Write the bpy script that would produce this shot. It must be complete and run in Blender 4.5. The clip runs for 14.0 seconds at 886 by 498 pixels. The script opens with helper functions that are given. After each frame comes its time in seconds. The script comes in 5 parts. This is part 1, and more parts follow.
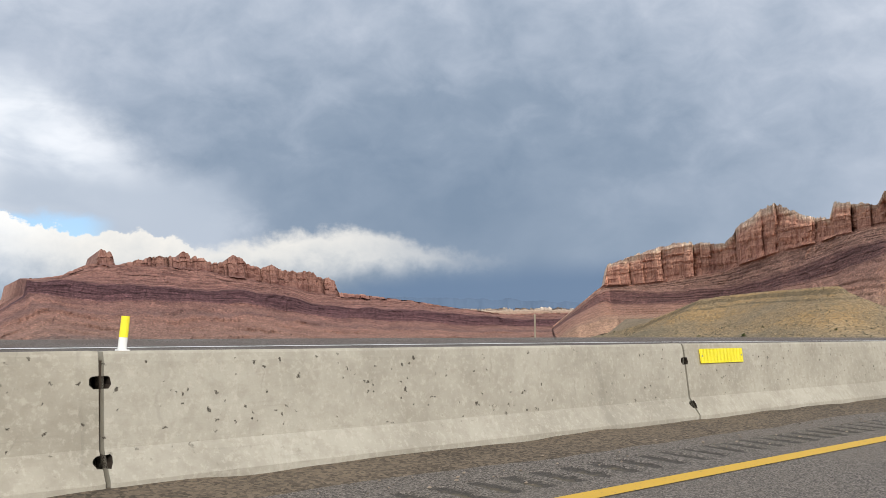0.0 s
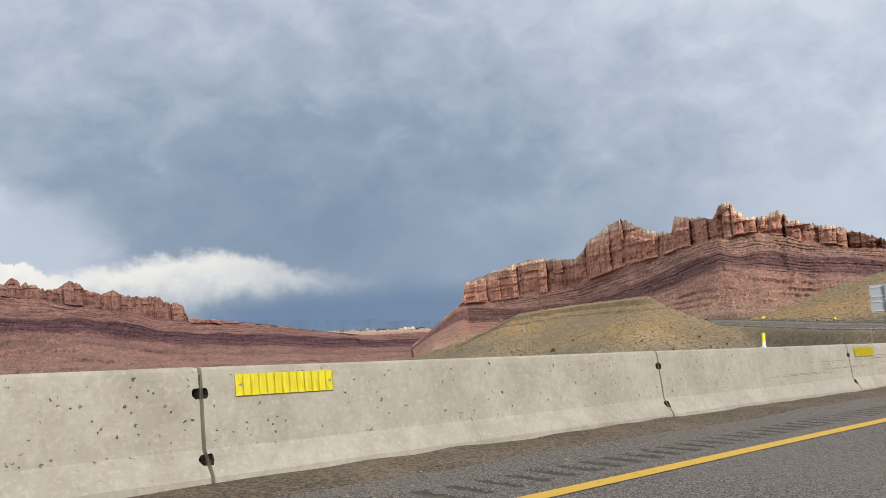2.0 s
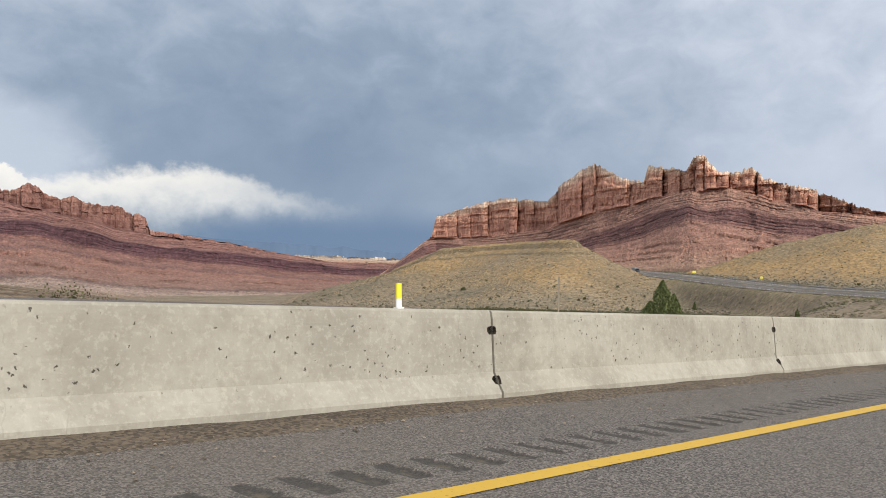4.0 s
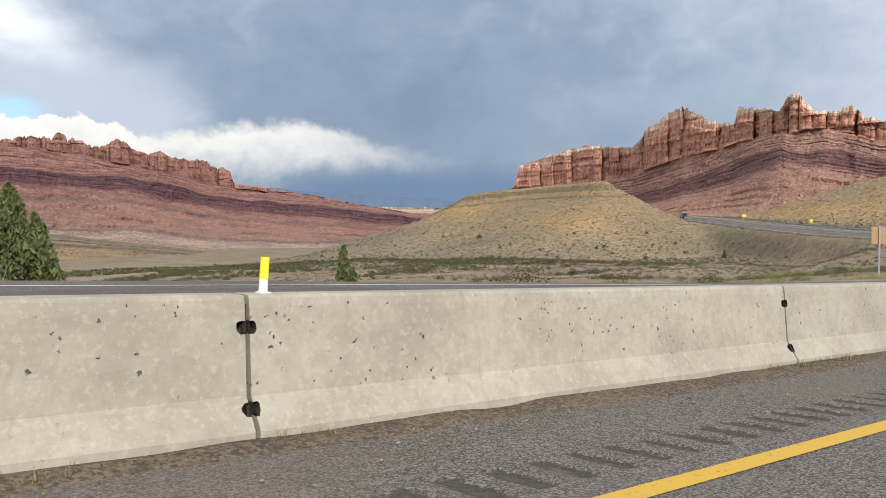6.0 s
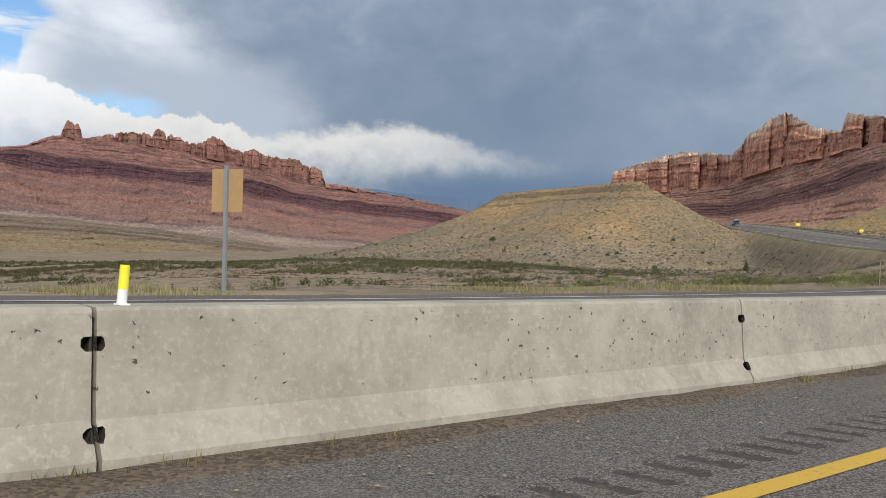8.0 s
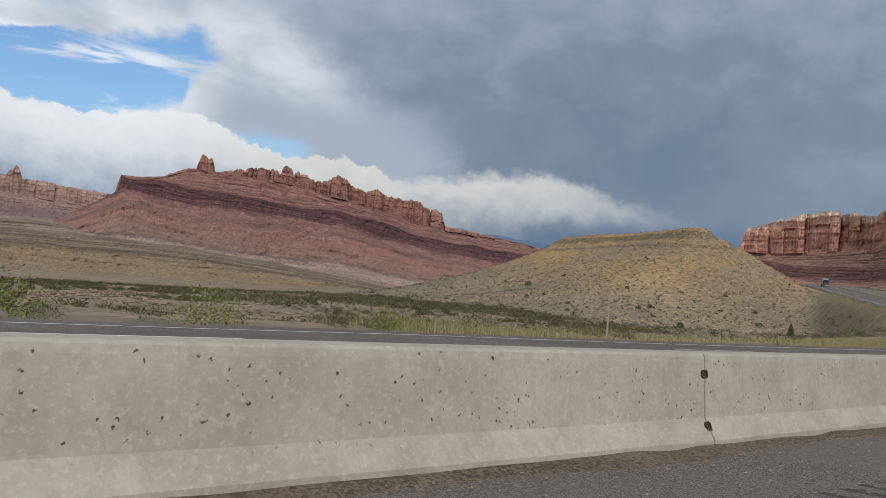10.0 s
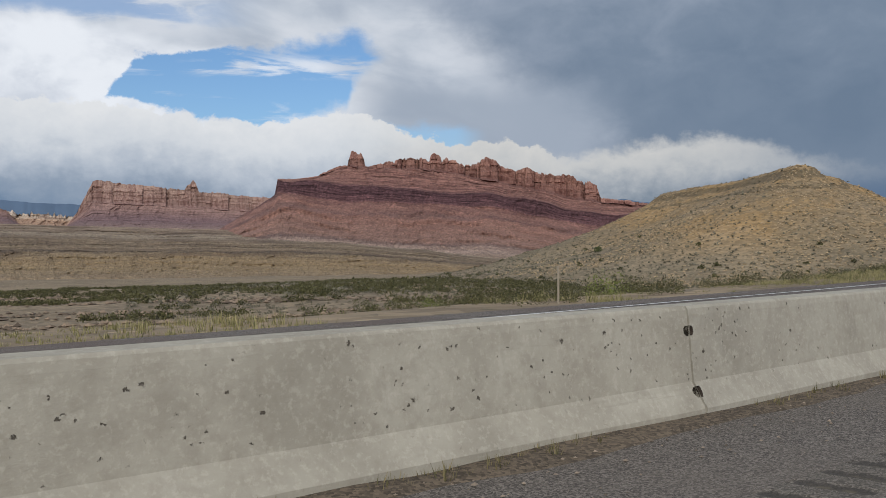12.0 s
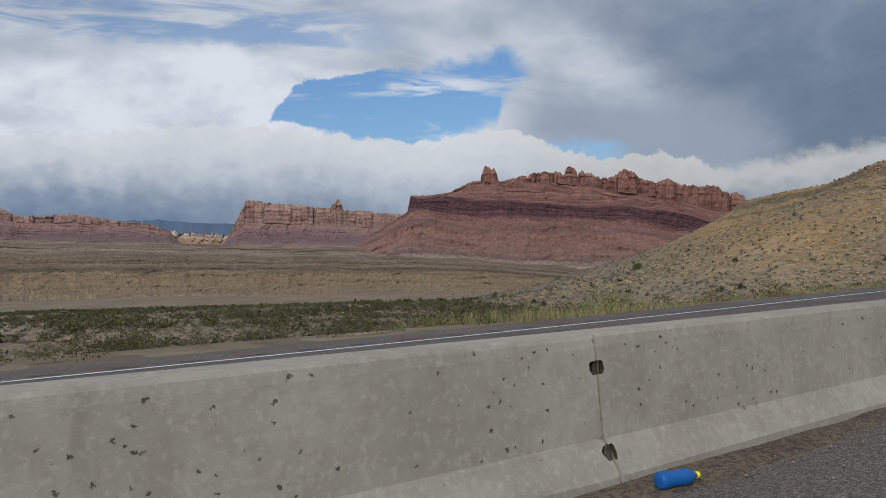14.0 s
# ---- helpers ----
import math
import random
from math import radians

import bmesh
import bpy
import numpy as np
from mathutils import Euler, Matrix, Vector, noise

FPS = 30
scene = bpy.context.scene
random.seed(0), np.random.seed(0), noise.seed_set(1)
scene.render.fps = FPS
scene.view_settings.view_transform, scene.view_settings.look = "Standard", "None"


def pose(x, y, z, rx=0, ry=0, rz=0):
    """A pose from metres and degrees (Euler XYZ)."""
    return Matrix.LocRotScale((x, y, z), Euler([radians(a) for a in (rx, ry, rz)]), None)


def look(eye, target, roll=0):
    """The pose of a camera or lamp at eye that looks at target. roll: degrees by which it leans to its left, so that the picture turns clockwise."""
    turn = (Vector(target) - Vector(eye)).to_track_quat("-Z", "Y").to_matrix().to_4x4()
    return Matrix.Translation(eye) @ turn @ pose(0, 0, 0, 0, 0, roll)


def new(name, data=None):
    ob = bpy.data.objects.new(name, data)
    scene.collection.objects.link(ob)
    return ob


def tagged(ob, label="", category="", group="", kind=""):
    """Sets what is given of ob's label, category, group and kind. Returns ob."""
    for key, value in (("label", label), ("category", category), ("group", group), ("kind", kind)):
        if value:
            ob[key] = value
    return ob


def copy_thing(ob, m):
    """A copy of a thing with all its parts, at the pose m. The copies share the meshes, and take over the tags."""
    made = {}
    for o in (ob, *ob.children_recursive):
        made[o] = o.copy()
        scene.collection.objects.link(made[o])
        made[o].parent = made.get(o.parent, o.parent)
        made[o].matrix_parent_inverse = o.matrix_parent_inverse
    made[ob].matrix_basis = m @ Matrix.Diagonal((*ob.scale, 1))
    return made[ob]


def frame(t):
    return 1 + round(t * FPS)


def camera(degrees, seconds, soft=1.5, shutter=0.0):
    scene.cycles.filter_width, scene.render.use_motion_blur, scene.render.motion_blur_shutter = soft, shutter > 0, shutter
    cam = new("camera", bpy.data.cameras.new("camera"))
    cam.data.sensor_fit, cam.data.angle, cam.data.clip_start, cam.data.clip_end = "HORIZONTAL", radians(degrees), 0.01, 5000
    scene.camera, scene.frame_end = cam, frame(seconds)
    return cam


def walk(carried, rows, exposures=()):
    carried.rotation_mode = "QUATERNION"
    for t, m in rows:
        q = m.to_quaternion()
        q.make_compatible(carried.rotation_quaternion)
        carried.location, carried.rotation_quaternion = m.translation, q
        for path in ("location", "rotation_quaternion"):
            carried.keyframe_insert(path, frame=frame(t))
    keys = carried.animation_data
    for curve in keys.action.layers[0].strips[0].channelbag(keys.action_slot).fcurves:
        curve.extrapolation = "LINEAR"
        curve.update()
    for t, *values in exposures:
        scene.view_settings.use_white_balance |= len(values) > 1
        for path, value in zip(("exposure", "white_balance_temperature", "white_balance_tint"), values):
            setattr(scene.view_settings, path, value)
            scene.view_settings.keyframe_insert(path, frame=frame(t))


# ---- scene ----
# ---------------------------------------------------------------- camera
cam = camera(54.3, 14.0, soft=0.75)
ROWS = [
    (0.0, 21.00, -5.25, 0.134, -43.78, 5.08, 2.11),
    (0.5, 37.42, -6.14, -0.462, -43.91, 5.20, 1.92),
    (1.0, 53.85, -7.22, -1.016, -45.68, 5.88, 1.83),
    (1.5, 70.18, -8.49, -1.673, -48.13, 6.23, 2.41),
    (2.0, 86.18, -10.11, -2.279, -52.21, 6.01, 3.95),
    (2.5, 101.80, -11.98, -2.880, -52.91, 4.38, 2.34),
    (3.0, 117.20, -14.19, -3.476, -54.09, 1.92, -0.73),
    (3.5, 133.42, -16.23, -4.067, -53.85, 1.74, -0.65),
    (4.0, 149.69, -18.33, -4.655, -53.61, 1.64, -0.48),
    (4.5, 165.97, -20.42, -5.239, -53.32, 1.57, -0.26),
    (5.0, 182.26, -22.46, -5.820, -52.94, 1.47, -0.03),
    (5.5, 198.56, -24.38, -6.398, -52.45, 1.27, 0.16),
    (6.0, 214.03, -26.03, -6.969, -47.25, -1.61, 0.04),
    (6.5, 229.59, -27.59, -7.546, -45.78, -2.30, -0.02),
    (7.0, 245.11, -29.01, -8.020, -43.82, -3.00, -0.14),
    (7.5, 260.58, -30.04, -8.466, -42.13, -2.22, -0.91),
    (8.0, 276.11, -30.58, -8.860, -40.45, -1.40, -1.70),
    (8.5, 291.65, -30.56, -9.199, -38.78, -0.55, -2.50),
    (9.0, 307.19, -29.93, -9.486, -37.07, 0.29, -3.30),
    (9.5, 322.69, -28.71, -9.718, -35.31, 1.10, -4.10),
    (10.0, 338.25, -26.55, -9.933, -31.70, 1.26, -4.93),
    (10.5, 353.50, -23.98, -10.074, -28.10, 1.38, -1.49),
    (11.0, 368.78, -20.92, -10.196, -25.44, 1.03, -0.33),
    (11.5, 384.54, -16.93, -10.280, -21.56, -0.30, -0.34),
    (12.0, 399.60, -12.59, -10.305, -20.33, -0.50, 0.12),
    (12.5, 414.55, -7.25, -10.315, -18.58, -1.17, -0.10),
    (13.0, 429.42, -1.05, -10.299, -15.25, -0.98, 0.43),
    (13.5, 443.56, 5.51, -10.253, -12.75, -0.28, 0.61),
    (14.0, 457.66, 12.71, -10.098, -10.36, 0.59, 0.52),
]
walk(cam, [(t, pose(x, y, z, 90 + pitch, roll, yaw)) for t, x, y, z, yaw, pitch, roll in ROWS],
     [(0, 0.12, 6500, 10), (3, 0.12, 6500, 10), (5.5, 0.34, 6500, 10), (7, 0.12, 6450, 10), (9.5, -0.24, 6300, 10), (11.0, -0.40, 6280, 10), (12.5, -0.45, 6200, 10), (14, -0.62, 6080, 10)])

# ---------------------------------------------------------------- light
SUN_AZ, SUN_EL = 243.0, 30.0      # bearing from +x towards +y, height, in degrees
sun = new("sun", bpy.data.lights.new("sun", "SUN"))
sun.data.energy, sun.data.angle, sun.data.color = 2.9, radians(12), (1.0, 0.95, 0.87)
sd = Vector((math.cos(radians(SUN_AZ)) * math.cos(radians(SUN_EL)), math.sin(radians(SUN_AZ)) * math.cos(radians(SUN_EL)), math.sin(radians(SUN_EL))))
sun.matrix_world = look(sd * 50, (0, 0, 0))


class Nodes:
    """Short hand for building a node tree."""

    def __init__(self, tree):
        self.tree = tree

    def node(self, kind):
        return self.tree.nodes.new(kind)

    def put(self, socket, value):
        if isinstance(value, bpy.types.NodeSocket):
            self.tree.links.new(value, socket)
        elif isinstance(value, tuple) and len(value) == 3 and socket.type == "RGBA":
            socket.default_value = (*value, 1)
        else:
            socket.default_value = value

    def math(self, op, a, b=0.0, c=0.0, clamp=False):
        n = self.node("ShaderNodeMath")
        n.operation, n.use_clamp = op, clamp
        for s, v in zip(n.inputs, (a, b, c)):
            self.put(s, v)
        return n.outputs[0]

    def ramp01(self, v, lo, hi, smooth=True):
        n = self.node("ShaderNodeMapRange")
        n.interpolation_type = "SMOOTHSTEP" if smooth else "LINEAR"
        for s, x in zip(n.inputs[:3], (v, lo, hi)):
            self.put(s, x)
        return n.outputs[0]

    def mix(self, f, a, b, kind="MIX"):
        n = self.node("ShaderNodeMix")
        n.data_type, n.blend_type = "RGBA", kind
        for s, v in zip((n.inputs[0], n.inputs[6], n.inputs[7]), (f, a, b)):
            self.put(s, v)
        return n.outputs[2]

    def noise(self, vec, scale, detail=4.0, rough=0.55, dist=0.0, out=0):
        n = self.node("ShaderNodeTexNoise")
        if vec is not None:
            self.put(n.inputs["Vector"], vec)
        for k, v in (("Scale", scale), ("Detail", detail), ("Roughness", rough), ("Distortion", dist)):
            self.put(n.inputs[k], v)
        return n.outputs[out]

    def voronoi(self, vec, scale, feature="F1", out="Distance", rand=1.0):
        n = self.node("ShaderNodeTexVoronoi")
        n.feature = feature
        self.put(n.inputs["Vector"], vec)
        self.put(n.inputs["Scale"], scale)
        self.put(n.inputs["Randomness"], rand)
        return n.outputs[out]

    def xyz(self, x, y, z):
        n = self.node("ShaderNodeCombineXYZ")
        for s, v in zip(n.inputs, (x, y, z)):
            self.put(s, v)
        return n.outputs[0]

    def split(self, v):
        n = self.node("ShaderNodeSeparateXYZ")
        self.put(n.inputs[0], v)
        return n.outputs

    def scaled(self, v, s):
        n = self.node("ShaderNodeVectorMath")
        n.operation = "MULTIPLY"
        self.put(n.inputs[0], v)
        n.inputs[1].default_value = s
        return n.outputs[0]

    def add(self, a, b):
        n = self.node("ShaderNodeVectorMath")
        n.operation = "ADD"
        self.put(n.inputs[0], a)
        self.put(n.inputs[1], b)
        return n.outputs[0]

    def ramp(self, v, stops, mode="LINEAR"):
        n = self.node("ShaderNodeValToRGB")
        n.color_ramp.interpolation = mode
        e = n.color_ramp.elements
        while len(e) < len(stops):
            e.new(0.5)
        for el, (p, c) in zip(e, stops):
            el.position, el.color = p, (*c, 1)
        self.put(n.inputs[0], v)
        return n.outputs[0]


def make_world():
    world = bpy.data.worlds.new("sky")
    scene.world = world
    world.use_nodes = True
    t = world.node_tree
    t.nodes.clear()
    n = Nodes(t)
    d = n.node("ShaderNodeTexCoord").outputs["Generated"]
    x, y, z = n.split(d)
    az = n.math("MULTIPLY", n.math("ARCTAN2", y, x), 57.2958)
    el = n.math("MULTIPLY", n.math("ARCSINE", z), 57.2958)
    squash = n.scaled(d, (1.0, 1.0, 1.5))
    wide = n.math("SUBTRACT", n.noise(squash, 6.0, 4, 0.5), 0.5)
    billow = n.math("SUBTRACT", n.noise(squash, 30.0, 6, 0.58, 0.2), 0.5)
    lump = n.noise(squash, 11.0, 5, 0.52, 0.3)
    puff = n.noise(squash, 17.0, 6, 0.56, 0.35)
    haze = n.noise(n.scaled(d, (1.0, 1.0, 2.6)), 7.0, 5, 0.5, 0.5)
    sky = n.node("ShaderNodeTexSky")
    sky.sky_type, sky.sun_disc, sky.sun_elevation, sky.sun_rotation = "NISHITA", False, radians(SUN_EL), radians(90 - SUN_AZ)
    clear = n.mix(1.0, sky.outputs[0], (0.088, 0.110, 0.135), "MULTIPLY")

    def curve(v, lo, hi, points, mode="LINEAR"):
        """A value that follows v through the points given."""
        k = [p[1] for p in points]
        span = max(k) - min(k)
        c = n.ramp(n.ramp01(v, lo, hi, False), [((p - lo) / (hi - lo), ((q - min(k)) / span,) * 3) for p, q in points], mode)
        return n.math("ADD", n.math("MULTIPLY", n.split(c)[0], span), min(k))

    def plus(*vs):
        out = vs[0]
        for v in vs[1:]:
            out = n.math("ADD", out, v)
        return out

    def times(*vs):
        out = vs[0]
        for v in vs[1:]:
            out = n.math("MULTIPLY", out, v)
        return out

    def inv(v):
        return n.math("SUBTRACT", 1.0, v)

    # storm deck: dark in its middle, lighter to its sides and overhead, with ragged pale puffs
    da = times(n.math("SUBTRACT", az, 46.0), 1 / 27.0)
    de = times(n.math("SUBTRACT", el, 8.0), 1 / 13.0)
    far = n.math("SQRT", plus(times(da, da), times(de, de)))
    tone = plus(far, times(n.math("SUBTRACT", lump, 0.5), 0.55), times(wide, 0.6), times(n.math("SUBTRACT", puff, 0.5), n.ramp01(el, 4.0, 12.0), 1.1))
    deck = n.ramp(n.ramp01(tone, 0.0, 1.6, False), [(0.0, (0.205, 0.275, 0.375)), (0.3, (0.265, 0.335, 0.435)), (0.6, (0.385, 0.45, 0.55)), (1.0, (0.58, 0.63, 0.72))])
    deck = n.mix(n.ramp01(el, 24.0, 50.0), deck, (0.68, 0.71, 0.76))
    # soft bright veil beside the storm, a grey shelf under it
    rim = curve(plus(el, times(wide, 2.0)), 4.0, 24.0, [(4, 58.0), (7.7, 59.5), (9.3, 62.0), (11.6, 65.2), (12.9, 67.2), (15.5, 71.4), (18, 76.0), (24, 90.0)])
    side = n.ramp01(plus(n.math("SUBTRACT", az, rim), times(wide, 6.0), times(billow, 5.0)), -3.0, 4.0)
    veil = n.mix(inv(n.ramp01(az, 63.0, 70.0)), n.ramp(n.ramp01(plus(haze, times(n.math("SUBTRACT", lump, 0.5), 0.4)), 0.30, 0.70), [(0.0, (0.56, 0.62, 0.71)), (0.5, (0.72, 0.77, 0.84)), (1.0, (0.88, 0.91, 0.96))]), (0.60, 0.65, 0.73))
    col = n.mix(n.math("MULTIPLY", side, inv(n.ramp01(el, 22.0, 40.0))), deck, veil)
    shelf = times(n.ramp01(az, 57.0, 62.0), inv(n.ramp01(az, 72.0, 78.0)), inv(n.ramp01(plus(el, times(wide, 2.0), times(n.math("SUBTRACT", az, 66.0), -0.06)), 8.9, 11.0)))
    col = n.mix(times(shelf, 0.8), col, (0.44, 0.505, 0.60))
    # big white cloud with a firm top edge
    ew = plus(el, times(billow, 1.5), times(wide, 1.0))
    aw = plus(az, times(billow, 2.2), times(wide, 1.5))
    crest = curve(az, 74.0, 120.0, [(74, 12.2), (83, 12.2), (88, 12.8), (93, 13.8), (102, 12.9), (107, 11.8), (120, 12.5)])
    big = times(n.ramp01(aw, 73.0, 80.0), n.ramp01(n.math("SUBTRACT", crest, ew), -0.35, 0.9))
    white = n.ramp(n.ramp01(plus(lump, times(billow, 0.35)), 0.30, 0.62), [(0.0, (0.82, 0.86, 0.93)), (1.0, (1.12, 1.14, 1.17))])
    col = n.mix(times(big, 0.95), col, white)
    # blue windows: a large torn one, a small one low down, streaks high up
    roof = curve(az, 72.0, 93.0, [(72, 11.0), (73.7, 12.1), (75.3, 13.5), (77.4, 13.0), (82, 12.3), (88, 11.9), (89.3, 11.4), (91.2, 8.8), (93, 8.0)])
    sill = curve(az, 72.0, 93.0, [(72, 13.0), (73.6, 11.9), (75.6, 9.8), (76.0, 8.7), (79, 7.7), (81.5, 7.4), (86.4, 8.2), (91.2, 9.0), (93, 10.0)])
    soft = plus(0.25, times(inv(n.ramp01(az, 77.0, 84.0)), 0.65))
    fray = plus(times(billow, 2.6), times(wide, 0.9))
    win = times(n.ramp01(n.math("DIVIDE", n.math("SUBTRACT", roof, plus(el, fray)), soft), -0.6, 1.0), n.ramp01(n.math("DIVIDE", n.math("SUBTRACT", plus(el, fray), sill), soft), -0.6, 1.0))
    streak = n.noise(n.add(n.scaled(d, (1.0, 1.0, 7.0)), (0.0, 0.0, 0.35)), 8.0, 6, 0.58, 0.8)
    lane = times(n.ramp01(el, 10.3, 10.9), inv(n.ramp01(el, 11.4, 12.2)), inv(n.ramp01(az, 84.5, 87.0)))
    strip = times(n.ramp01(az, 66.5, 69.0), inv(n.ramp01(az, 74.0, 78.0)), n.ramp01(ew, 5.8, 6.2), inv(n.ramp01(ew, 7.0, 7.9)))
    upper = times(n.ramp01(aw, 80.0, 90.0), n.ramp01(ew, 13.2, 14.2), inv(n.ramp01(ew, 15.2, 17.5)), n.ramp01(streak, 0.36, 0.58))
    win = times(win, inv(times(lane, n.ramp01(streak, 0.42, 0.58), 0.8)), inv(times(n.ramp01(streak, 0.58, 0.72), 0.35)))
    blue = n.math("MAXIMUM", win, n.math("MAXIMUM", times(strip, 0.75), times(upper, 0.7)))
    col = n.mix(blue, col, clear)
    # cumulus along the horizon, white on top, blue-grey under it, rain below
    edge = curve(az, 36.0, 120.0, [(36, 3.3), (43.5, 4.4), (47, 5.1), (51, 6.7), (54.2, 6.8), (57, 6.2), (61.2, 5.5), (63.5, 5.9), (65.8, 7.0), (68.5, 6.1), (70.5, 7.0), (72.9, 7.2), (75.0, 8.5), (77.5, 8.2), (81.6, 7.5), (86.4, 7.9), (90.8, 8.7), (99.2, 8.3), (102.1, 7.4), (120, 8.0)], "B_SPLINE")
    foot = curve(az, 36.0, 120.0, [(36, 3.2), (45, 3.6), (52, 3.6), (57, 2.9), (72, 2.9), (86, 3.7), (97, 4.2), (120, 5.0)])
    heap = n.math("SUBTRACT", n.noise(n.scaled(d, (1.0, 1.0, 1.2)), 44.0, 6, 0.6, 0.15), 0.5)
    firm = n.ramp01(az, 60.0, 64.0)
    depth = n.math("SUBTRACT", edge, plus(el, times(billow, 1.2), times(heap, 2.0)))
    over = plus(times(n.ramp01(depth, -0.08, 0.16), firm), times(n.ramp01(depth, -0.5, 0.75), inv(firm)))
    high = n.math("DIVIDE", n.math("SUBTRACT", plus(el, times(wide, 1.2), times(heap, 2.6), times(n.math("SUBTRACT", lump, 0.5), 2.6)), foot), n.math("SUBTRACT", edge, foot))
    cumulus = n.ramp(n.ramp01(high, -0.9, 1.0, False), [(0.0, (0.16, 0.255, 0.40)), (0.22, (0.215, 0.31, 0.445)), (0.42, (0.36, 0.44, 0.55)), (0.58, (0.60, 0.66, 0.74)), (0.75, (0.84, 0.87, 0.90)), (1.0, (1.02, 1.02, 1.01))])
    warm = n.mix(times(inv(n.ramp01(az, 67.0, 78.0)), 0.85), cumulus, n.mix(1.0, cumulus, (0.83, 0.80, 0.75), "MULTIPLY"))
    right = n.ramp01(plus(az, times(wide, 6.0)), 38.0, 56.0)
    col = n.mix(times(over, right, 0.96), col, warm)
    rain = times(inv(n.ramp01(plus(el, times(wide, 1.2)), 2.4, 4.6)), inv(n.ramp01(az, 49.0, 57.0)), n.ramp01(az, 5.0, 25.0))
    col = n.mix(times(rain, 0.9), col, (0.15, 0.225, 0.345))
    bg = n.node("ShaderNodeBackground")
    n.put(bg.inputs[0], col)
    bg.inputs[1].default_value = 1.0
    out = n.node("ShaderNodeOutputWorld")
    t.links.new(bg.outputs[0], out.inputs[0])


make_world()


# ---------------------------------------------------------------- noise on arrays
def _hash(ix, iy, iz, seed):
    h = (ix.astype(np.int64) * 374761393 + iy.astype(np.int64) * 668265263 + iz.astype(np.int64) * 2147483647 + seed * 974634777) & 0xFFFFFFFF
    h = ((h ^ (h >> 13)) * 1274126177) & 0xFFFFFFFF
    return ((h ^ (h >> 16)) & 0xFFFFFF) / float(0xFFFFFF)


def vnoise(x, y, z=0.0, seed=0):
    """Smooth value noise, -1 to 1."""
    x, y, z = np.broadcast_arrays(np.asarray(x, float), np.asarray(y, float), np.asarray(z, float))
    ix, iy, iz = np.floor(x), np.floor(y), np.floor(z)
    fx, fy, fz = x - ix, y - iy, z - iz
    u, v, w = (f * f * f * (f * (f * 6 - 15) + 10) for f in (fx, fy, fz))
    tot = 0.0
    for a in (0, 1):
        for b in (0, 1):
            for c in (0, 1):
                tot = tot + _hash(ix + a, iy + b, iz + c, seed) * (u if a else 1 - u) * (v if b else 1 - v) * (w if c else 1 - w)
    return tot * 2 - 1


def fbm(x, y, z=0.0, octaves=5, gain=0.5, seed=0):
    tot, amp, k = 0.0, 1.0, 1.0
    for o in range(octaves):
        tot = tot + amp * vnoise(np.asarray(x) * k, np.asarray(y) * k, np.asarray(z) * k, seed + o)
        amp, k = amp * gain, k * 2.03
    return tot


def smooth(v, lo, hi):
    t = np.clip((v - lo) / (hi - lo), 0, 1)
    return t * t * (3 - 2 * t)


# ---------------------------------------------------------------- road line
KNOT_S = (0, 70, 140, 210, 280, 350, 430, 515, 550, 1000)
KNOT_K = (-0.001249, -0.001324, -0.000133, 0.000732, 0.002496, 0.002406, 0.003172, 0.0031, 0.0, 0.0)
GRADE_S = (0, 110, 220, 330, 430, 540, 620, 760, 1000)
GRADE = (-0.0319, -0.0398, -0.0385, -0.0136, 0.005, 0.008, 0.034, 0.034, 0.0)
BANK_S = (40, 100, 190, 255, 345, 1000)
BANK = (0.06, 0.05, 0.0, -0.045, -0.067, -0.067)
RISE_S = (35, 100, 216, 226, 240, 260, 330, 350, 366, 383, 400, 420, 432, 444, 470, 490, 1000)
RISE = (0.30, 0.30, 0.56, 0.57, 0.52, 0.52, 0.61, 0.66, 0.57, 0.43, 0.36, 0.39, 0.35, 0.24, 0.33, 0.40, 0.40)
_s = np.linspace(-400, 1000, 2801)
_k = np.interp(_s, KNOT_S, KNOT_K) * smooth(_s, -60, -20)
_th = np.concatenate([[0], np.cumsum((_k[1:] + _k[:-1]) / 2)]) * 0.5
_th -= np.interp(0, _s, _th)
_x = np.concatenate([[0], np.cumsum(np.cos((_th[1:] + _th[:-1]) / 2))]) * 0.5
_y = np.concatenate([[0], np.cumsum(np.sin((_th[1:] + _th[:-1]) / 2))]) * 0.5
_g = np.interp(_s, GRADE_S, GRADE)
_z = np.concatenate([[0], np.cumsum((_g[1:] + _g[:-1]) / 2)]) * 0.5
_x, _y, _z = (a - np.interp(0, _s, a) for a in (_x, _y, _z))
JOINT, PIECE = 23.056, 6.096          # first joint of the barrier and the length of a piece


def road(s, lat=0.0, up=0.0):
    """A place beside the barrier's near foot: s metres along, lat to the left, up above the foot."""
    x, y, z, th = (np.interp(s, _s, a) for a in (_x, _y, _z, _th))
    return x - np.sin(th) * lat, y + np.cos(th) * lat, z + up


LINE_S = (0, 25, 60, 95, 108, 128, 170, 219, 250, 350, 1000)
LINE = (0.55, 0.50, 0.24, 0.26, 0.16, -0.22, -0.05, 0.19, -0.06, -0.15, -0.15)


def drift(s):
    """How far the edge line and the rumble strip stray towards the barrier along the road."""
    k = np.linspace(-12, 12, 9)
    return sum(np.interp(np.asarray(s, float) + d, LINE_S, LINE) for d in k) / len(k)


def heading(s):
    return math.degrees(np.interp(s, _s, _th))


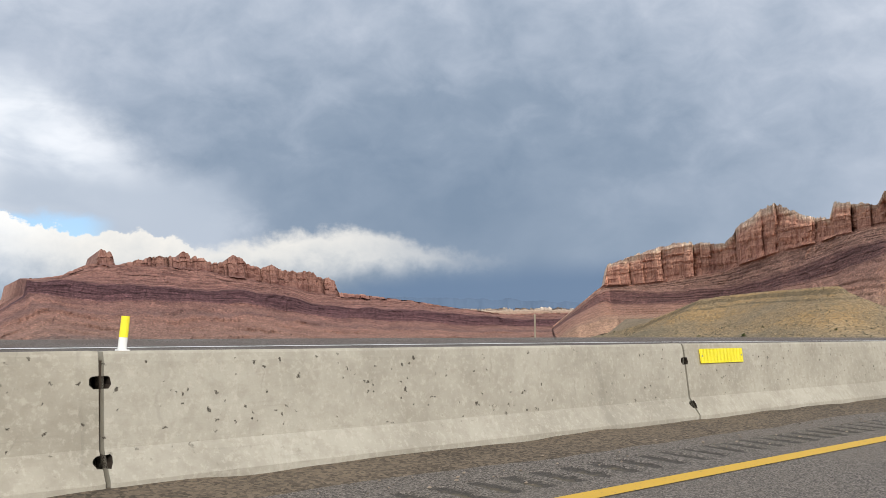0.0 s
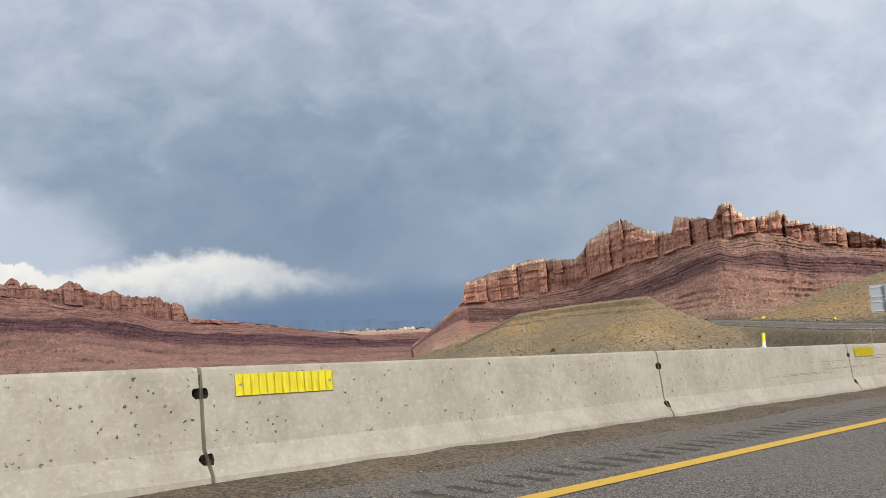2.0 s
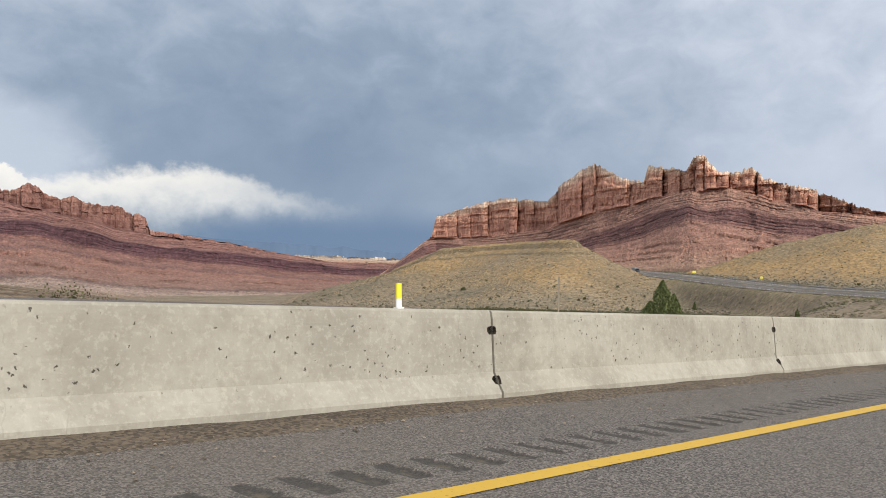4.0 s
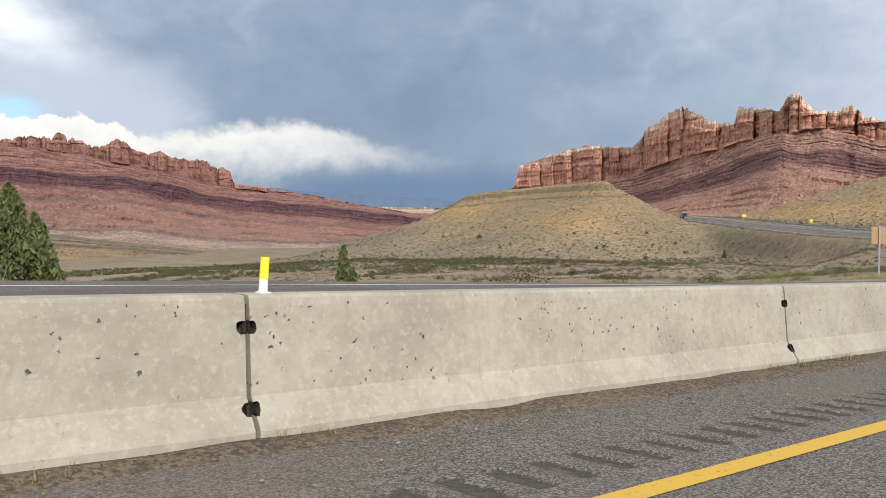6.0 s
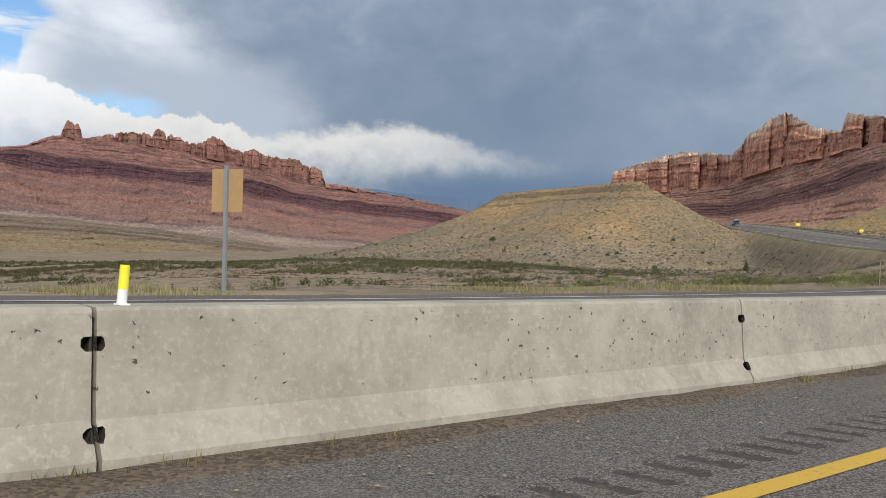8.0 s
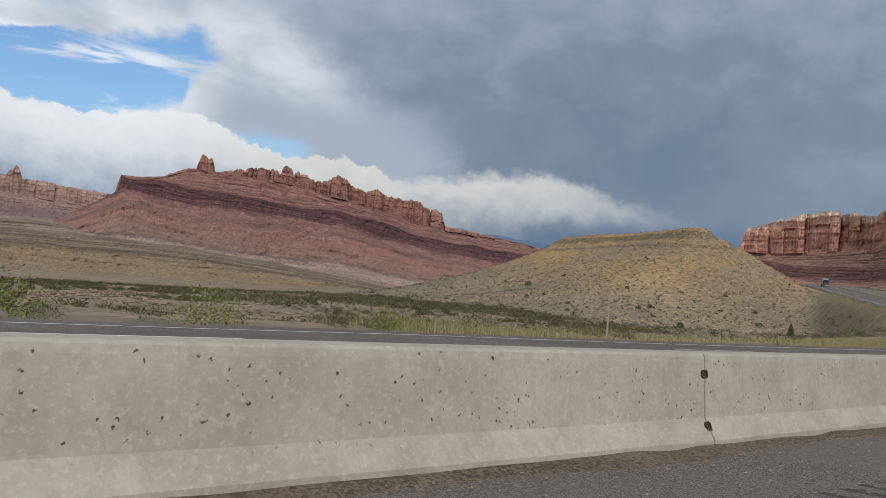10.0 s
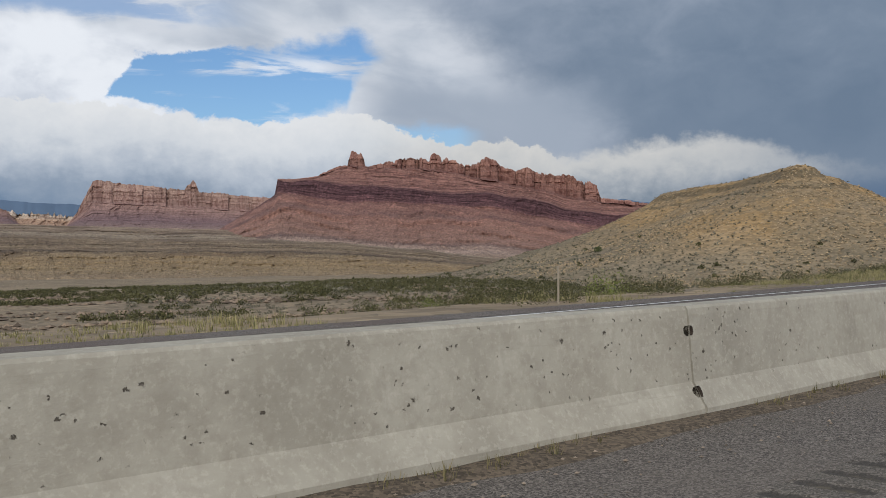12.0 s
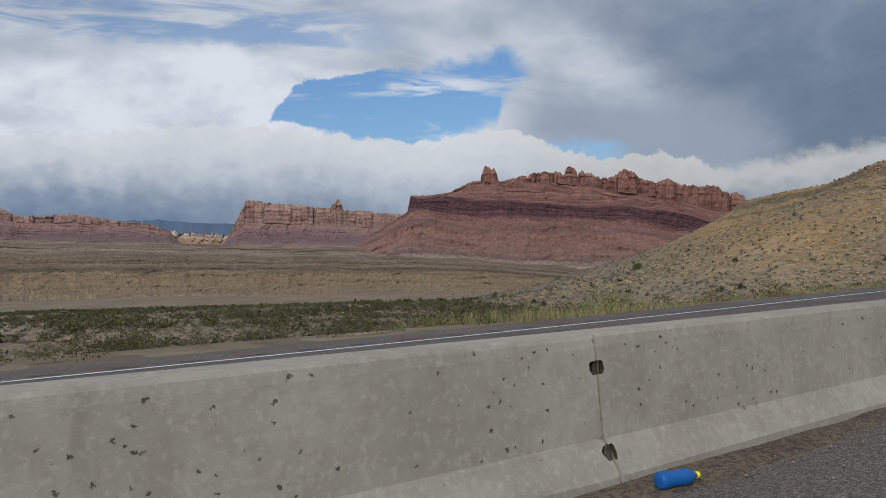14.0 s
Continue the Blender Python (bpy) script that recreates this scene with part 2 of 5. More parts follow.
def surface(s, lat):
    """Height of the pavement over the barrier's foot: a banked plane, the far carriageway a little higher."""
    b = np.interp(s, BANK_S, BANK)
    return b * lat + np.where(np.asarray(lat) > 0.3, np.interp(s, RISE_S, RISE), 0.0)


def road_coords(x, y):
    """The nearest s and the offset to the left for many places."""
    k = slice(None, None, 12)
    px, py, ps, pt = _x[k], _y[k], _s[k], _th[k]
    s, lat = np.empty_like(x), np.empty_like(x)
    for i in range(0, len(x), 4000):
        dx, dy = x[i:i + 4000, None] - px, y[i:i + 4000, None] - py
        j = np.argmin(dx * dx + dy * dy, axis=1)
        r = np.arange(len(j))
        c, n = np.cos(pt[j]), np.sin(pt[j])
        s[i:i + 4000] = ps[j] + dx[r, j] * c + dy[r, j] * n
        lat[i:i + 4000] = -dx[r, j] * n + dy[r, j] * c
    return s, lat


# ---------------------------------------------------------------- land
HILL = ((631, 237, 17.2), (663, 308, 17.0), (655, 354, 13.5), (668, 419, -5), (684, 540, -25))
HILL_B = ((631, 237, 17.2), (653, 231, 9.9), (684, 229, -5.1))
HILL_R = ((790, 0, 27), (775, 90, 31), (768, 150, 18), (752, 212, -4))


def ridge(x, y, line, fall, reach, foot):
    best = np.full_like(x, -1e9)
    for (x0, y0, z0), (x1, y1, z1) in zip(line, line[1:]):
        dx, dy = x1 - x0, y1 - y0
        t = np.clip(((x - x0) * dx + (y - y0) * dy) / (dx * dx + dy * dy), 0, 1)
        d = np.hypot(x - x0 - t * dx, y - y0 - t * dy)
        best = np.maximum(best, z0 + t * (z1 - z0) - fall * (1 - np.exp(-d / reach)) - foot * d)
    return best


def land(x, y, detail=True):
    s, lat = road_coords(x, y)
    toe = np.interp(s, _s, _z)
    r = np.hypot(x - 457, y - 12)
    valley = -20 - 0.052 * np.clip(r - 150, 0, 950) + 2.0 * fbm(x / 130, y / 130, octaves=3, seed=4)
    valley = valley + 9.5 * np.exp(-((x - 200) / 150) ** 2 - ((y - 20) / 90) ** 2)
    valley = np.where(lat > 0, valley, toe - 0.7)
    hill = np.maximum(ridge(x, y, HILL, 48, 86, 0.05), ridge(x, y, HILL_B, 48, 86, 0.05))
    hill2 = ridge(x, y, HILL_R, 44, 70, 0.06)
    near = np.maximum(hill, hill2)
    off_crest = -ridge(x, y, tuple((a, b, 0) for a, b, c in HILL[:4]), 0, 1, 1.0)
    near = near + 1.1 * smooth(off_crest, 8, 5) * smooth(off_crest, -1, 2) * (off_crest < 12)
    rough = fbm(x / 28, y / 28, octaves=4, seed=9) * (0.7 * smooth(near - valley, 0, 12) - 0.45 * smooth(near, -12, 6)) - 0.6 * np.abs(fbm(x / 16, y / 16, octaves=3, seed=19)) * smooth(near - valley, 2, 10) * (1 - smooth(near, -6, 9))
    z = valley + np.maximum(near - valley, 0) + 3.0 * np.exp(-np.abs(near - valley) / 3.0) * 0.3 + rough
    edge_l = toe + surface(s, np.full_like(x, 12.2)) - 0.15
    edge_r = toe + surface(s, np.full_like(x, -13.0)) - 0.35
    z = np.where(lat > 0, edge_l + (z - edge_l) * smooth((lat - 12.4) / (47.5 - 36 * smooth(s, 450, 540)), 0, 1), edge_r + (z - edge_r) * smooth(-lat, 14, 40))
    if detail:
        z = z + 0.12 * fbm(x / 3.0, y / 3.0, octaves=3, seed=2) * smooth(np.abs(lat), 15, 25)
    inside = (lat > -13.6) & (lat < 12.0)
    z = np.where(inside, toe + surface(s, np.clip(lat, -13, 12.2)) - 0.5, z)
    return z, s, lat


def mesh_object(name, verts, faces, mat, smooth_shade=True):
    me = bpy.data.meshes.new(name)
    me.vertices.add(len(verts))
    me.vertices.foreach_set("co", np.asarray(verts, np.float32).ravel())
    faces = np.asarray(faces, np.int32)
    me.loops.add(faces.size)
    me.polygons.add(len(faces))
    me.loops.foreach_set("vertex_index", faces.ravel())
    me.polygons.foreach_set("loop_start", np.arange(0, faces.size, faces.shape[1], dtype=np.int32))
    me.polygons.foreach_set("use_smooth", np.full(len(faces), smooth_shade))
    me.update(calc_edges=True)
    me.materials.append(mat)
    return new(name, me)


def grid_faces(nu, nv):
    i = np.arange(nu * nv).reshape(nv, nu)
    return np.stack([i[:-1, :-1], i[:-1, 1:], i[1:, 1:], i[1:, :-1]], -1).reshape(-1, 4)


def put_values(ob, name, values):
    a = ob.data.attributes.new(name, "FLOAT", "POINT")
    a.data.foreach_set("value", np.asarray(values, np.float32))


# ---------------------------------------------------------------- materials
def material(name, rough=0.8, metal=0.0):
    m = bpy.data.materials.new(name)
    m.use_nodes = True
    n = Nodes(m.node_tree)
    p = m.node_tree.nodes["Principled BSDF"]
    p.inputs["Roughness"].default_value = rough
    p.inputs["Metallic"].default_value = metal
    p.inputs["Specular IOR Level"].default_value = 0.3
    return m, n, p


def bump(n, p, height, dist, strength=1.0):
    b = n.node("ShaderNodeBump")
    b.inputs["Strength"].default_value = strength
    b.inputs["Distance"].default_value = dist
    n.put(b.inputs["Height"], height)
    n.put(p.inputs["Normal"], b.outputs[0])


def where(n):
    return n.node("ShaderNodeNewGeometry").outputs["Position"]


def value(n, name):
    a = n.node("ShaderNodeAttribute")
    a.attribute_name = name
    return a.outputs["Fac"]


def plain(name, color, rough=0.6, metal=0.0, grain=0.12, scale=8.0):
    m, n, p = material(name, rough, metal)
    o = n.node("ShaderNodeTexCoord").outputs["Object"]
    f = n.noise(o, scale, 5, 0.6)
    c = n.mix(f, tuple(v * (1 - grain) for v in color), tuple(min(1, v * (1 + grain)) for v in color))
    n.put(p.inputs["Base Color"], c)
    bump(n, p, n.noise(o, scale * 6, 3), 0.002, 0.4)
    return m


def rock_material(name, bands, mottling=0.6, thin=0.45, count=75.0):
    """Bedded rock: colour follows the beds, broken by varnish streaks, rubble, stain and painted ledge shade."""
    m, n, p = material(name, 0.9)
    pos = where(n)
    bed, cliff, tone = value(n, "bed"), value(n, "cliff"), value(n, "tone")
    x, y, z = n.split(pos)
    big = n.noise(n.scaled(pos, (0.006, 0.006, 0.03)), 1.0, 5, 0.6)
    fine = n.noise(n.scaled(pos, (0.05, 0.05, 0.25)), 1.0, 4, 0.65)
    b = n.math("ADD", bed, n.math("MULTIPLY", n.math("SUBTRACT", big, 0.5), 0.02))
    b = n.math("ADD", b, n.math("MULTIPLY", n.math("SUBTRACT", fine, 0.5), 0.035))
    col = n.ramp(b, bands)
    # thin beds, broken along their length
    ledged = n.math("ADD", 0.42, n.math("MULTIPLY", n.ramp01(bed, 0.20, 0.30), 0.58))
    stripe = n.noise(n.xyz(n.math("MULTIPLY", x, 0.009), n.math("MULTIPLY", y, 0.009), n.math("MULTIPLY", bed, count)), 1.0, 4, 0.75)
    col = n.mix(n.math("MULTIPLY", n.ramp01(stripe, 0.49, 0.55), n.math("MULTIPLY", n.math("MULTIPLY", n.math("SUBTRACT", 1.0, n.math("MULTIPLY", cliff, 0.75)), thin), ledged)), col, n.mix(1.0, col, (0.46, 0.41, 0.43), "MULTIPLY"))
    # dark varnish running down the cliffs
    streak = n.noise(n.scaled(pos, (0.085, 0.085, 0.012)), 1.0, 6, 0.7)
    col = n.mix(n.math("MULTIPLY", n.math("MULTIPLY", n.ramp01(streak, 0.47, 0.57), cliff), 0.6), col, n.mix(1.0, col, (0.50, 0.40, 0.40), "MULTIPLY"))
    stain = n.noise(n.scaled(pos, (0.025, 0.025, 0.006)), 1.0, 5, 0.65)
    col = n.mix(n.math("MULTIPLY", n.math("MULTIPLY", n.ramp01(stain, 0.48, 0.62), cliff), 0.5), col, n.mix(1.0, col, (0.62, 0.50, 0.52), "MULTIPLY"))
    # tone: random block tint, plus ledge and crevice shade painted into the colour
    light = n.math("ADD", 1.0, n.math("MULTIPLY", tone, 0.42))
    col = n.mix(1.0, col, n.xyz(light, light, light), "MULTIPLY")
    pale = n.noise(n.xyz(n.math("MULTIPLY", x, 0.014), n.math("MULTIPLY", y, 0.014), n.math("MULTIPLY", bed, count * 0.64)), 1.0, 4, 0.75)
    col = n.mix(n.math("MULTIPLY", n.ramp01(pale, 0.56, 0.64), n.math("MULTIPLY", n.math("MULTIPLY", n.math("SUBTRACT", 1.0, n.math("MULTIPLY", cliff, 0.6)), thin), ledged)), col, n.mix(1.0, col, (1.55, 1.5, 1.45), "MULTIPLY"))
    # fallen blocks
    block = n.voronoi(n.scaled(pos, (0.10, 0.10, 0.14)), 1.0)
    kind = n.split(n.voronoi(n.scaled(pos, (0.10, 0.10, 0.14)), 1.0, out="Color"))
    spot = n.math("MULTIPLY", n.math("SUBTRACT", 1.0, n.ramp01(block, 0.18, 0.26)), n.math("MULTIPLY", n.ramp01(kind[0], 0.74, 0.78), n.math("SUBTRACT", 1.0, cliff)))
    shade = n.mix(n.ramp01(kind[1], 0.45, 0.55), (0.42, 0.42, 0.44), (1.75, 1.7, 1.65))
    col = n.mix(n.math("MULTIPLY", spot, 0.8), col, n.mix(1.0, col, shade, "MULTIPLY"))
    rubble = n.split(n.voronoi(n.scaled(pos, (0.24, 0.24, 0.33)), 1.0, out="Color"))[0]
    rubble = n.math("ADD", n.math("MULTIPLY", rubble, 0.6), n.math("MULTIPLY", n.noise(n.scaled(pos, (0.3, 0.3, 0.3)), 1.0, 3, 0.7), 0.5))
    col = n.mix(n.math("MULTIPLY", n.math("SUBTRACT", 1.0, n.math("MULTIPLY", cliff, 0.5)), mottling), col, n.mix(1.0, col, n.mix(rubble, (0.25, 0.25, 0.25), (1.95, 1.9, 1.85)), "MULTIPLY"))
    n.put(p.inputs["Base Color"], col)
    bump(n, p, n.noise(n.scaled(pos, (0.16, 0.16, 0.09)), 1.0, 6, 0.75), 3.5, 1.0)
    return m


def ground_material():
    m, n, p = material("desert_soil", 0.95)
    pos = where(n)
    x, y, z = n.split(pos)
    hill = value(n, "hill")
    a = n.noise(n.scaled(pos, (0.02, 0.02, 0.02)), 1.0, 5, 0.6)
    b = n.noise(n.scaled(pos, (0.25, 0.25, 0.25)), 1.0, 5, 0.65)
    flat = n.mix(n.ramp01(a, 0.35, 0.65), (0.185, 0.145, 0.098), (0.25, 0.195, 0.13))
    slope = n.ramp(n.ramp01(n.math("ADD", n.math("MULTIPLY", a, 0.7), n.math("MULTIPLY", b, 0.3)), 0.32, 0.68), [(0.0, (0.225, 0.175, 0.112)), (0.42, (0.25, 0.18, 0.10)), (0.72, (0.305, 0.20, 0.09)), (1.0, (0.345, 0.245, 0.135))])
    low = n.mix(n.ramp01(a, 0.35, 0.65), (0.185, 0.150, 0.098), (0.24, 0.193, 0.127))
    col = n.mix(n.ramp01(hill, 0.0, 0.12), flat, low)
    col = n.mix(n.ramp01(n.math("ADD", hill, n.math("MULTIPLY", n.math("SUBTRACT", a, 0.5), 0.5)), 0.22, 0.68), col, slope)
    col = n.mix(n.math("MULTIPLY", n.ramp01(n.math("ADD", value(n, "cap"), n.math("MULTIPLY", n.math("SUBTRACT", b, 0.5), 0.8)), 0.35, 0.6), 0.7), col, (0.115, 0.09, 0.055))
    rocks = n.split(n.voronoi(n.scaled(pos, (0.7, 0.7, 0.7)), 1.0, out="Color"))[0]
    col = n.mix(0.45, col, n.mix(1.0, col, n.mix(rocks, (0.45, 0.45, 0.45), (1.65, 1.6, 1.55)), "MULTIPLY"))
    speck = n.noise(n.scaled(pos, (0.8, 0.8, 0.8)), 1.0, 3, 0.7)
    tuft = n.voronoi(n.scaled(pos, (0.75, 0.75, 0.75)), 1.0)
    which = n.split(n.voronoi(n.scaled(pos, (0.75, 0.75, 0.75)), 1.0, out="Color"))
    dots = n.math("MULTIPLY", n.math("SUBTRACT", 1.0, n.ramp01(tuft, 0.22, 0.34)), n.ramp01(n.math("ADD", which[0], n.math("SUBTRACT", a, 0.5)), 0.40, 0.45))
    col = n.mix(n.math("MULTIPLY", dots, 0.8), col, n.mix(n.ramp01(which[1], 0.55, 0.65), (0.115, 0.10, 0.066), (0.42, 0.325, 0.21)))
    col = n.mix(n.math("MULTIPLY", n.ramp01(speck, 0.58, 0.68), 0.35), col, (0.11, 0.115, 0.07))
    n.put(p.inputs["Base Color"], col)
    bump(n, p, n.math("ADD", n.math("MULTIPLY", b, 1.0), n.math("MULTIPLY", speck, 0.6)), 0.45, 1.0)
    return m


def concrete_material():
    m, n, p = material("barrier_concrete", 0.85)
    o = n.node("ShaderNodeTexCoord").outputs["Object"]
    r = n.node("ShaderNodeObjectInfo").outputs["Random"]
    pos = n.add(o, n.xyz(n.math("MULTIPLY", r, 83.0), n.math("MULTIPLY", r, 41.0), 0.0))
    x, y, z = n.split(o)
    px0 = n.split(pos)[0]
    a = n.noise(pos, 1.3, 5, 0.6)
    grain = n.noise(pos, 60.0, 4, 0.7)
    col = n.ramp(n.ramp01(a, 0.3, 0.7), [(0.0, (0.318, 0.289, 0.231)), (0.5, (0.386, 0.354, 0.286)), (1.0, (0.438, 0.406, 0.332))])
    col = n.mix(n.math("MULTIPLY", r, 0.25), col, (0.335, 0.325, 0.29))
    wash = n.noise(n.xyz(n.split(pos)[0], 0.0, n.math("MULTIPLY", z, 0.12)), 3.4, 4, 0.6)
    col = n.mix(n.math("MULTIPLY", n.ramp01(wash, 0.50, 0.75), 0.16), col, (0.24, 0.225, 0.18))
    runs = n.noise(n.xyz(px0, 3.0, n.math("MULTIPLY", z, 0.35)), 9.0, 4, 0.65)
    col = n.mix(n.math("MULTIPLY", n.ramp01(runs, 0.55, 0.75), n.math("MULTIPLY", n.ramp01(a, 0.42, 0.6), 0.4)), col, (0.54, 0.51, 0.44))
    scuff = n.noise(n.xyz(n.math("MULTIPLY", n.split(pos)[0], 0.6), 0.0, n.math("MULTIPLY", z, 16.0)), 1.5, 5, 0.75)
    col = n.mix(n.math("MULTIPLY", n.ramp01(scuff, 0.58, 0.70), 0.28), col, (0.23, 0.215, 0.18))
    col = n.mix(n.math("MULTIPLY", n.math("SUBTRACT", grain, 0.5), 0.35), col, (0.52, 0.50, 0.44))
    # mottled cement skin, patchy and brushed
    skin = n.noise(pos, 9.0, 5, 0.7)
    col = n.mix(n.math("MULTIPLY", n.ramp01(skin, 0.42, 0.66), 0.36), col, (0.27, 0.24, 0.19))
    col = n.mix(n.math("MULTIPLY", n.ramp01(n.noise(pos, 23.0, 4, 0.7), 0.50, 0.66), 0.36), col, (0.53, 0.49, 0.41))
    crack = n.noise(n.xyz(n.math("ADD", px0, n.math("MULTIPLY", n.math("SUBTRACT", n.noise(pos, 5.0, 3), 0.5), 0.16)), 0.0, 0.0), 0.7, 2, 0.6)
    crack = n.math("SUBTRACT", 1.0, n.ramp01(n.math("ABSOLUTE", n.math("SUBTRACT", crack, 0.5)), 0.0004, 0.0018))
    crack = n.math("MULTIPLY", crack, n.ramp01(n.noise(n.add(pos, (9.0, 0.0, 0.0)), 3.0, 2), 0.52, 0.6))
    col = n.mix(n.math("MULTIPLY", crack, 0.14), col, (0.11, 0.10, 0.085))
    # chipped pits, hollow shade painted as dark bottoms: many small ones, a few large
    px, py, pz = n.split(pos)
    crook = n.math("MULTIPLY", n.math("SUBTRACT", n.noise(pos, 34.0, 4, 0.75), 0.5), 0.08)
    crook_b = n.math("MULTIPLY", n.math("SUBTRACT", n.noise(n.add(pos, (3.0, 7.0, 5.0)), 30.0, 4, 0.75), 0.5), 0.07)
    cell = n.xyz(n.math("ADD", px, crook), 0.0, n.math("ADD", z, crook_b))
    crowd = n.math("MULTIPLY", n.math("SUBTRACT", n.noise(pos, 1.1, 3), 0.5), 1.6)

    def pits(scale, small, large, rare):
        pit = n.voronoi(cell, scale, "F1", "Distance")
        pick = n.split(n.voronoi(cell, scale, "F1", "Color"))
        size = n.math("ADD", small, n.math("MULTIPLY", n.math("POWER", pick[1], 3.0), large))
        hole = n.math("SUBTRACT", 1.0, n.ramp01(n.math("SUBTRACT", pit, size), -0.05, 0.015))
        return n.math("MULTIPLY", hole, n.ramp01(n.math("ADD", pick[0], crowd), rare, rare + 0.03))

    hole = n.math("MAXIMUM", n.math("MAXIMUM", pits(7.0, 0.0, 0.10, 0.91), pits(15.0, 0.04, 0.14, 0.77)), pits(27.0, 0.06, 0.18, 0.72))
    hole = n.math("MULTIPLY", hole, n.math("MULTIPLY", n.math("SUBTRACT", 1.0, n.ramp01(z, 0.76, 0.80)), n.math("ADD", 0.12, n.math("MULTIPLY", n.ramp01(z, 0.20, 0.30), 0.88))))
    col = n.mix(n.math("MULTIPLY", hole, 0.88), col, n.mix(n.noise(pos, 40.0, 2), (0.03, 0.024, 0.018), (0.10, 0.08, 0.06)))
    n.put(p.inputs["Base Color"], col)
    brushed = n.noise(n.xyz(n.math("MULTIPLY", px, 7.0), 0.0, n.math("MULTIPLY", z, 24.0)), 1.0, 4, 0.65)
    bump(n, p, n.math("SUBTRACT", n.math("ADD", n.math("MULTIPLY", grain, 0.25), n.math("ADD", n.math("MULTIPLY", skin, 0.5), n.math("MULTIPLY", brushed, 0.35))), n.math("MULTIPLY", hole, 2.0)), 0.008, 0.8)
    return m


def asphalt_material(dust=(0.175, 0.148, 0.122), name="asphalt"):
    m, n, p = material(name, 0.88)
    pos = where(n)
    chip = n.voronoi(pos, 95.0, out="Color")
    c = n.split(chip)[0]
    a = n.noise(pos, 0.35, 5, 0.6)
    col = n.mix(n.math("POWER", c, 1.5), (0.048, 0.042, 0.037), (0.29, 0.255, 0.222))
    col = n.mix(n.math("MULTIPLY", n.ramp01(a, 0.35, 0.7), 0.8 if name in ("brown_asphalt", "dusty_asphalt") else 0.45), col, dust)
    if name == "milled_asphalt":
        fill = n.math("ADD", value(n, "dust"), n.math("MULTIPLY", n.math("SUBTRACT", n.noise(pos, 14.0, 4), 0.5), 0.9))
        # groove lips: their shadow painted dark; the bottoms below get real tan dust
        col = n.mix(n.math("MULTIPLY", n.ramp01(fill, 0.15, 0.35), 0.8), col, (0.05, 0.045, 0.04))
        col = n.mix(n.math("MULTIPLY", n.ramp01(fill, 0.55, 0.85), 0.75), col, (0.15, 0.125, 0.085))
    n.put(p.inputs["Base Color"], col)
    bump(n, p, n.math("ADD", n.noise(pos, 90.0, 3, 0.7), n.math("MULTIPLY", n.voronoi(pos, 70.0), 0.6)), 0.008, 0.8)
    return m


def paint_material(name, color):
    m, n, p = material(name, 0.6)
    pos = where(n)
    f = n.noise(pos, 30.0, 5, 0.7)
    n.put(p.inputs["Base Color"], n.mix(n.ramp01(f, 0.58, 0.72), color, (0.12, 0.11, 0.10)))
    bump(n, p, f, 0.003, 0.5)
    return m


ROCK_RED = [(0.0, (0.251, 0.184, 0.135)), (0.035, (0.321, 0.244, 0.202)), (0.06, (0.290, 0.209, 0.169)), (0.072, (0.144, 0.097, 0.086)), (0.085, (0.241, 0.146, 0.116)), (0.13, (0.233, 0.135, 0.107)), (0.185, (0.253, 0.137, 0.107)), (0.2, (0.164, 0.095, 0.084)), (0.225, (0.233, 0.126, 0.103)), (0.29, (0.115, 0.060, 0.065)), (0.42, (0.098, 0.051, 0.059)), (0.49, (0.089, 0.048, 0.054)), (0.53, (0.213, 0.111, 0.095)), (0.72, (0.239, 0.126, 0.103)), (0.76, (0.209, 0.110, 0.092)), (0.92, (0.299, 0.159, 0.123)), (1.0, (0.377, 0.219, 0.172))]
ROCK_WARM = [(0.0, (0.329, 0.209, 0.147)), (0.12, (0.317, 0.178, 0.129)), (0.24, (0.285, 0.158, 0.121)), (0.3, (0.167, 0.088, 0.079)), (0.46, (0.156, 0.082, 0.075)), (0.52, (0.266, 0.152, 0.119)), (0.72, (0.311, 0.183, 0.136)), (0.77, (0.415, 0.216, 0.152)), (0.94, (0.542, 0.302, 0.208)), (0.972, (0.669, 0.490, 0.352)), (1.0, (0.756, 0.621, 0.484))]
TAN = [(0.0, (0.25, 0.19, 0.125)), (0.10, (0.255, 0.19, 0.112)), (0.20, (0.26, 0.188, 0.105)), (0.29, (0.24, 0.18, 0.11)), (0.33, (0.13, 0.10, 0.072)), (0.38, (0.185, 0.14, 0.095)), (0.46, (0.24, 0.185, 0.125)), (0.53, (0.165, 0.125, 0.085)), (0.62, (0.225, 0.175, 0.12)), (0.70, (0.175, 0.13, 0.09)), (0.80, (0.30, 0.245, 0.18)), (0.90, (0.22, 0.165, 0.115)), (1.0, (0.28, 0.215, 0.155))]
PALE = [(0.0, (0.30, 0.20, 0.15)), (0.4, (0.40, 0.28, 0.20)), (0.6, (0.52, 0.43, 0.34)), (1.0, (0.64, 0.58, 0.50))]
# red beds with the haze of distance mixed into the rock colour
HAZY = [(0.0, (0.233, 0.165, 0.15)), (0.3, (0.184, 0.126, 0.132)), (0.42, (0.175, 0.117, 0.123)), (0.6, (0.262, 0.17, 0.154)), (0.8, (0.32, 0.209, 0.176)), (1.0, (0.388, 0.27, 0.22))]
mat_mesa = rock_material("red_beds", ROCK_RED, 0.62, 0.8, 46.0)
mat_butte = rock_material("warm_red_beds", ROCK_WARM, 0.62, 0.75, 46.0)
mat_tan = rock_material("tan_shale", TAN, 0.4, 0.6, 24.0)
mat_pale = rock_material("pale_sandstone", PALE)
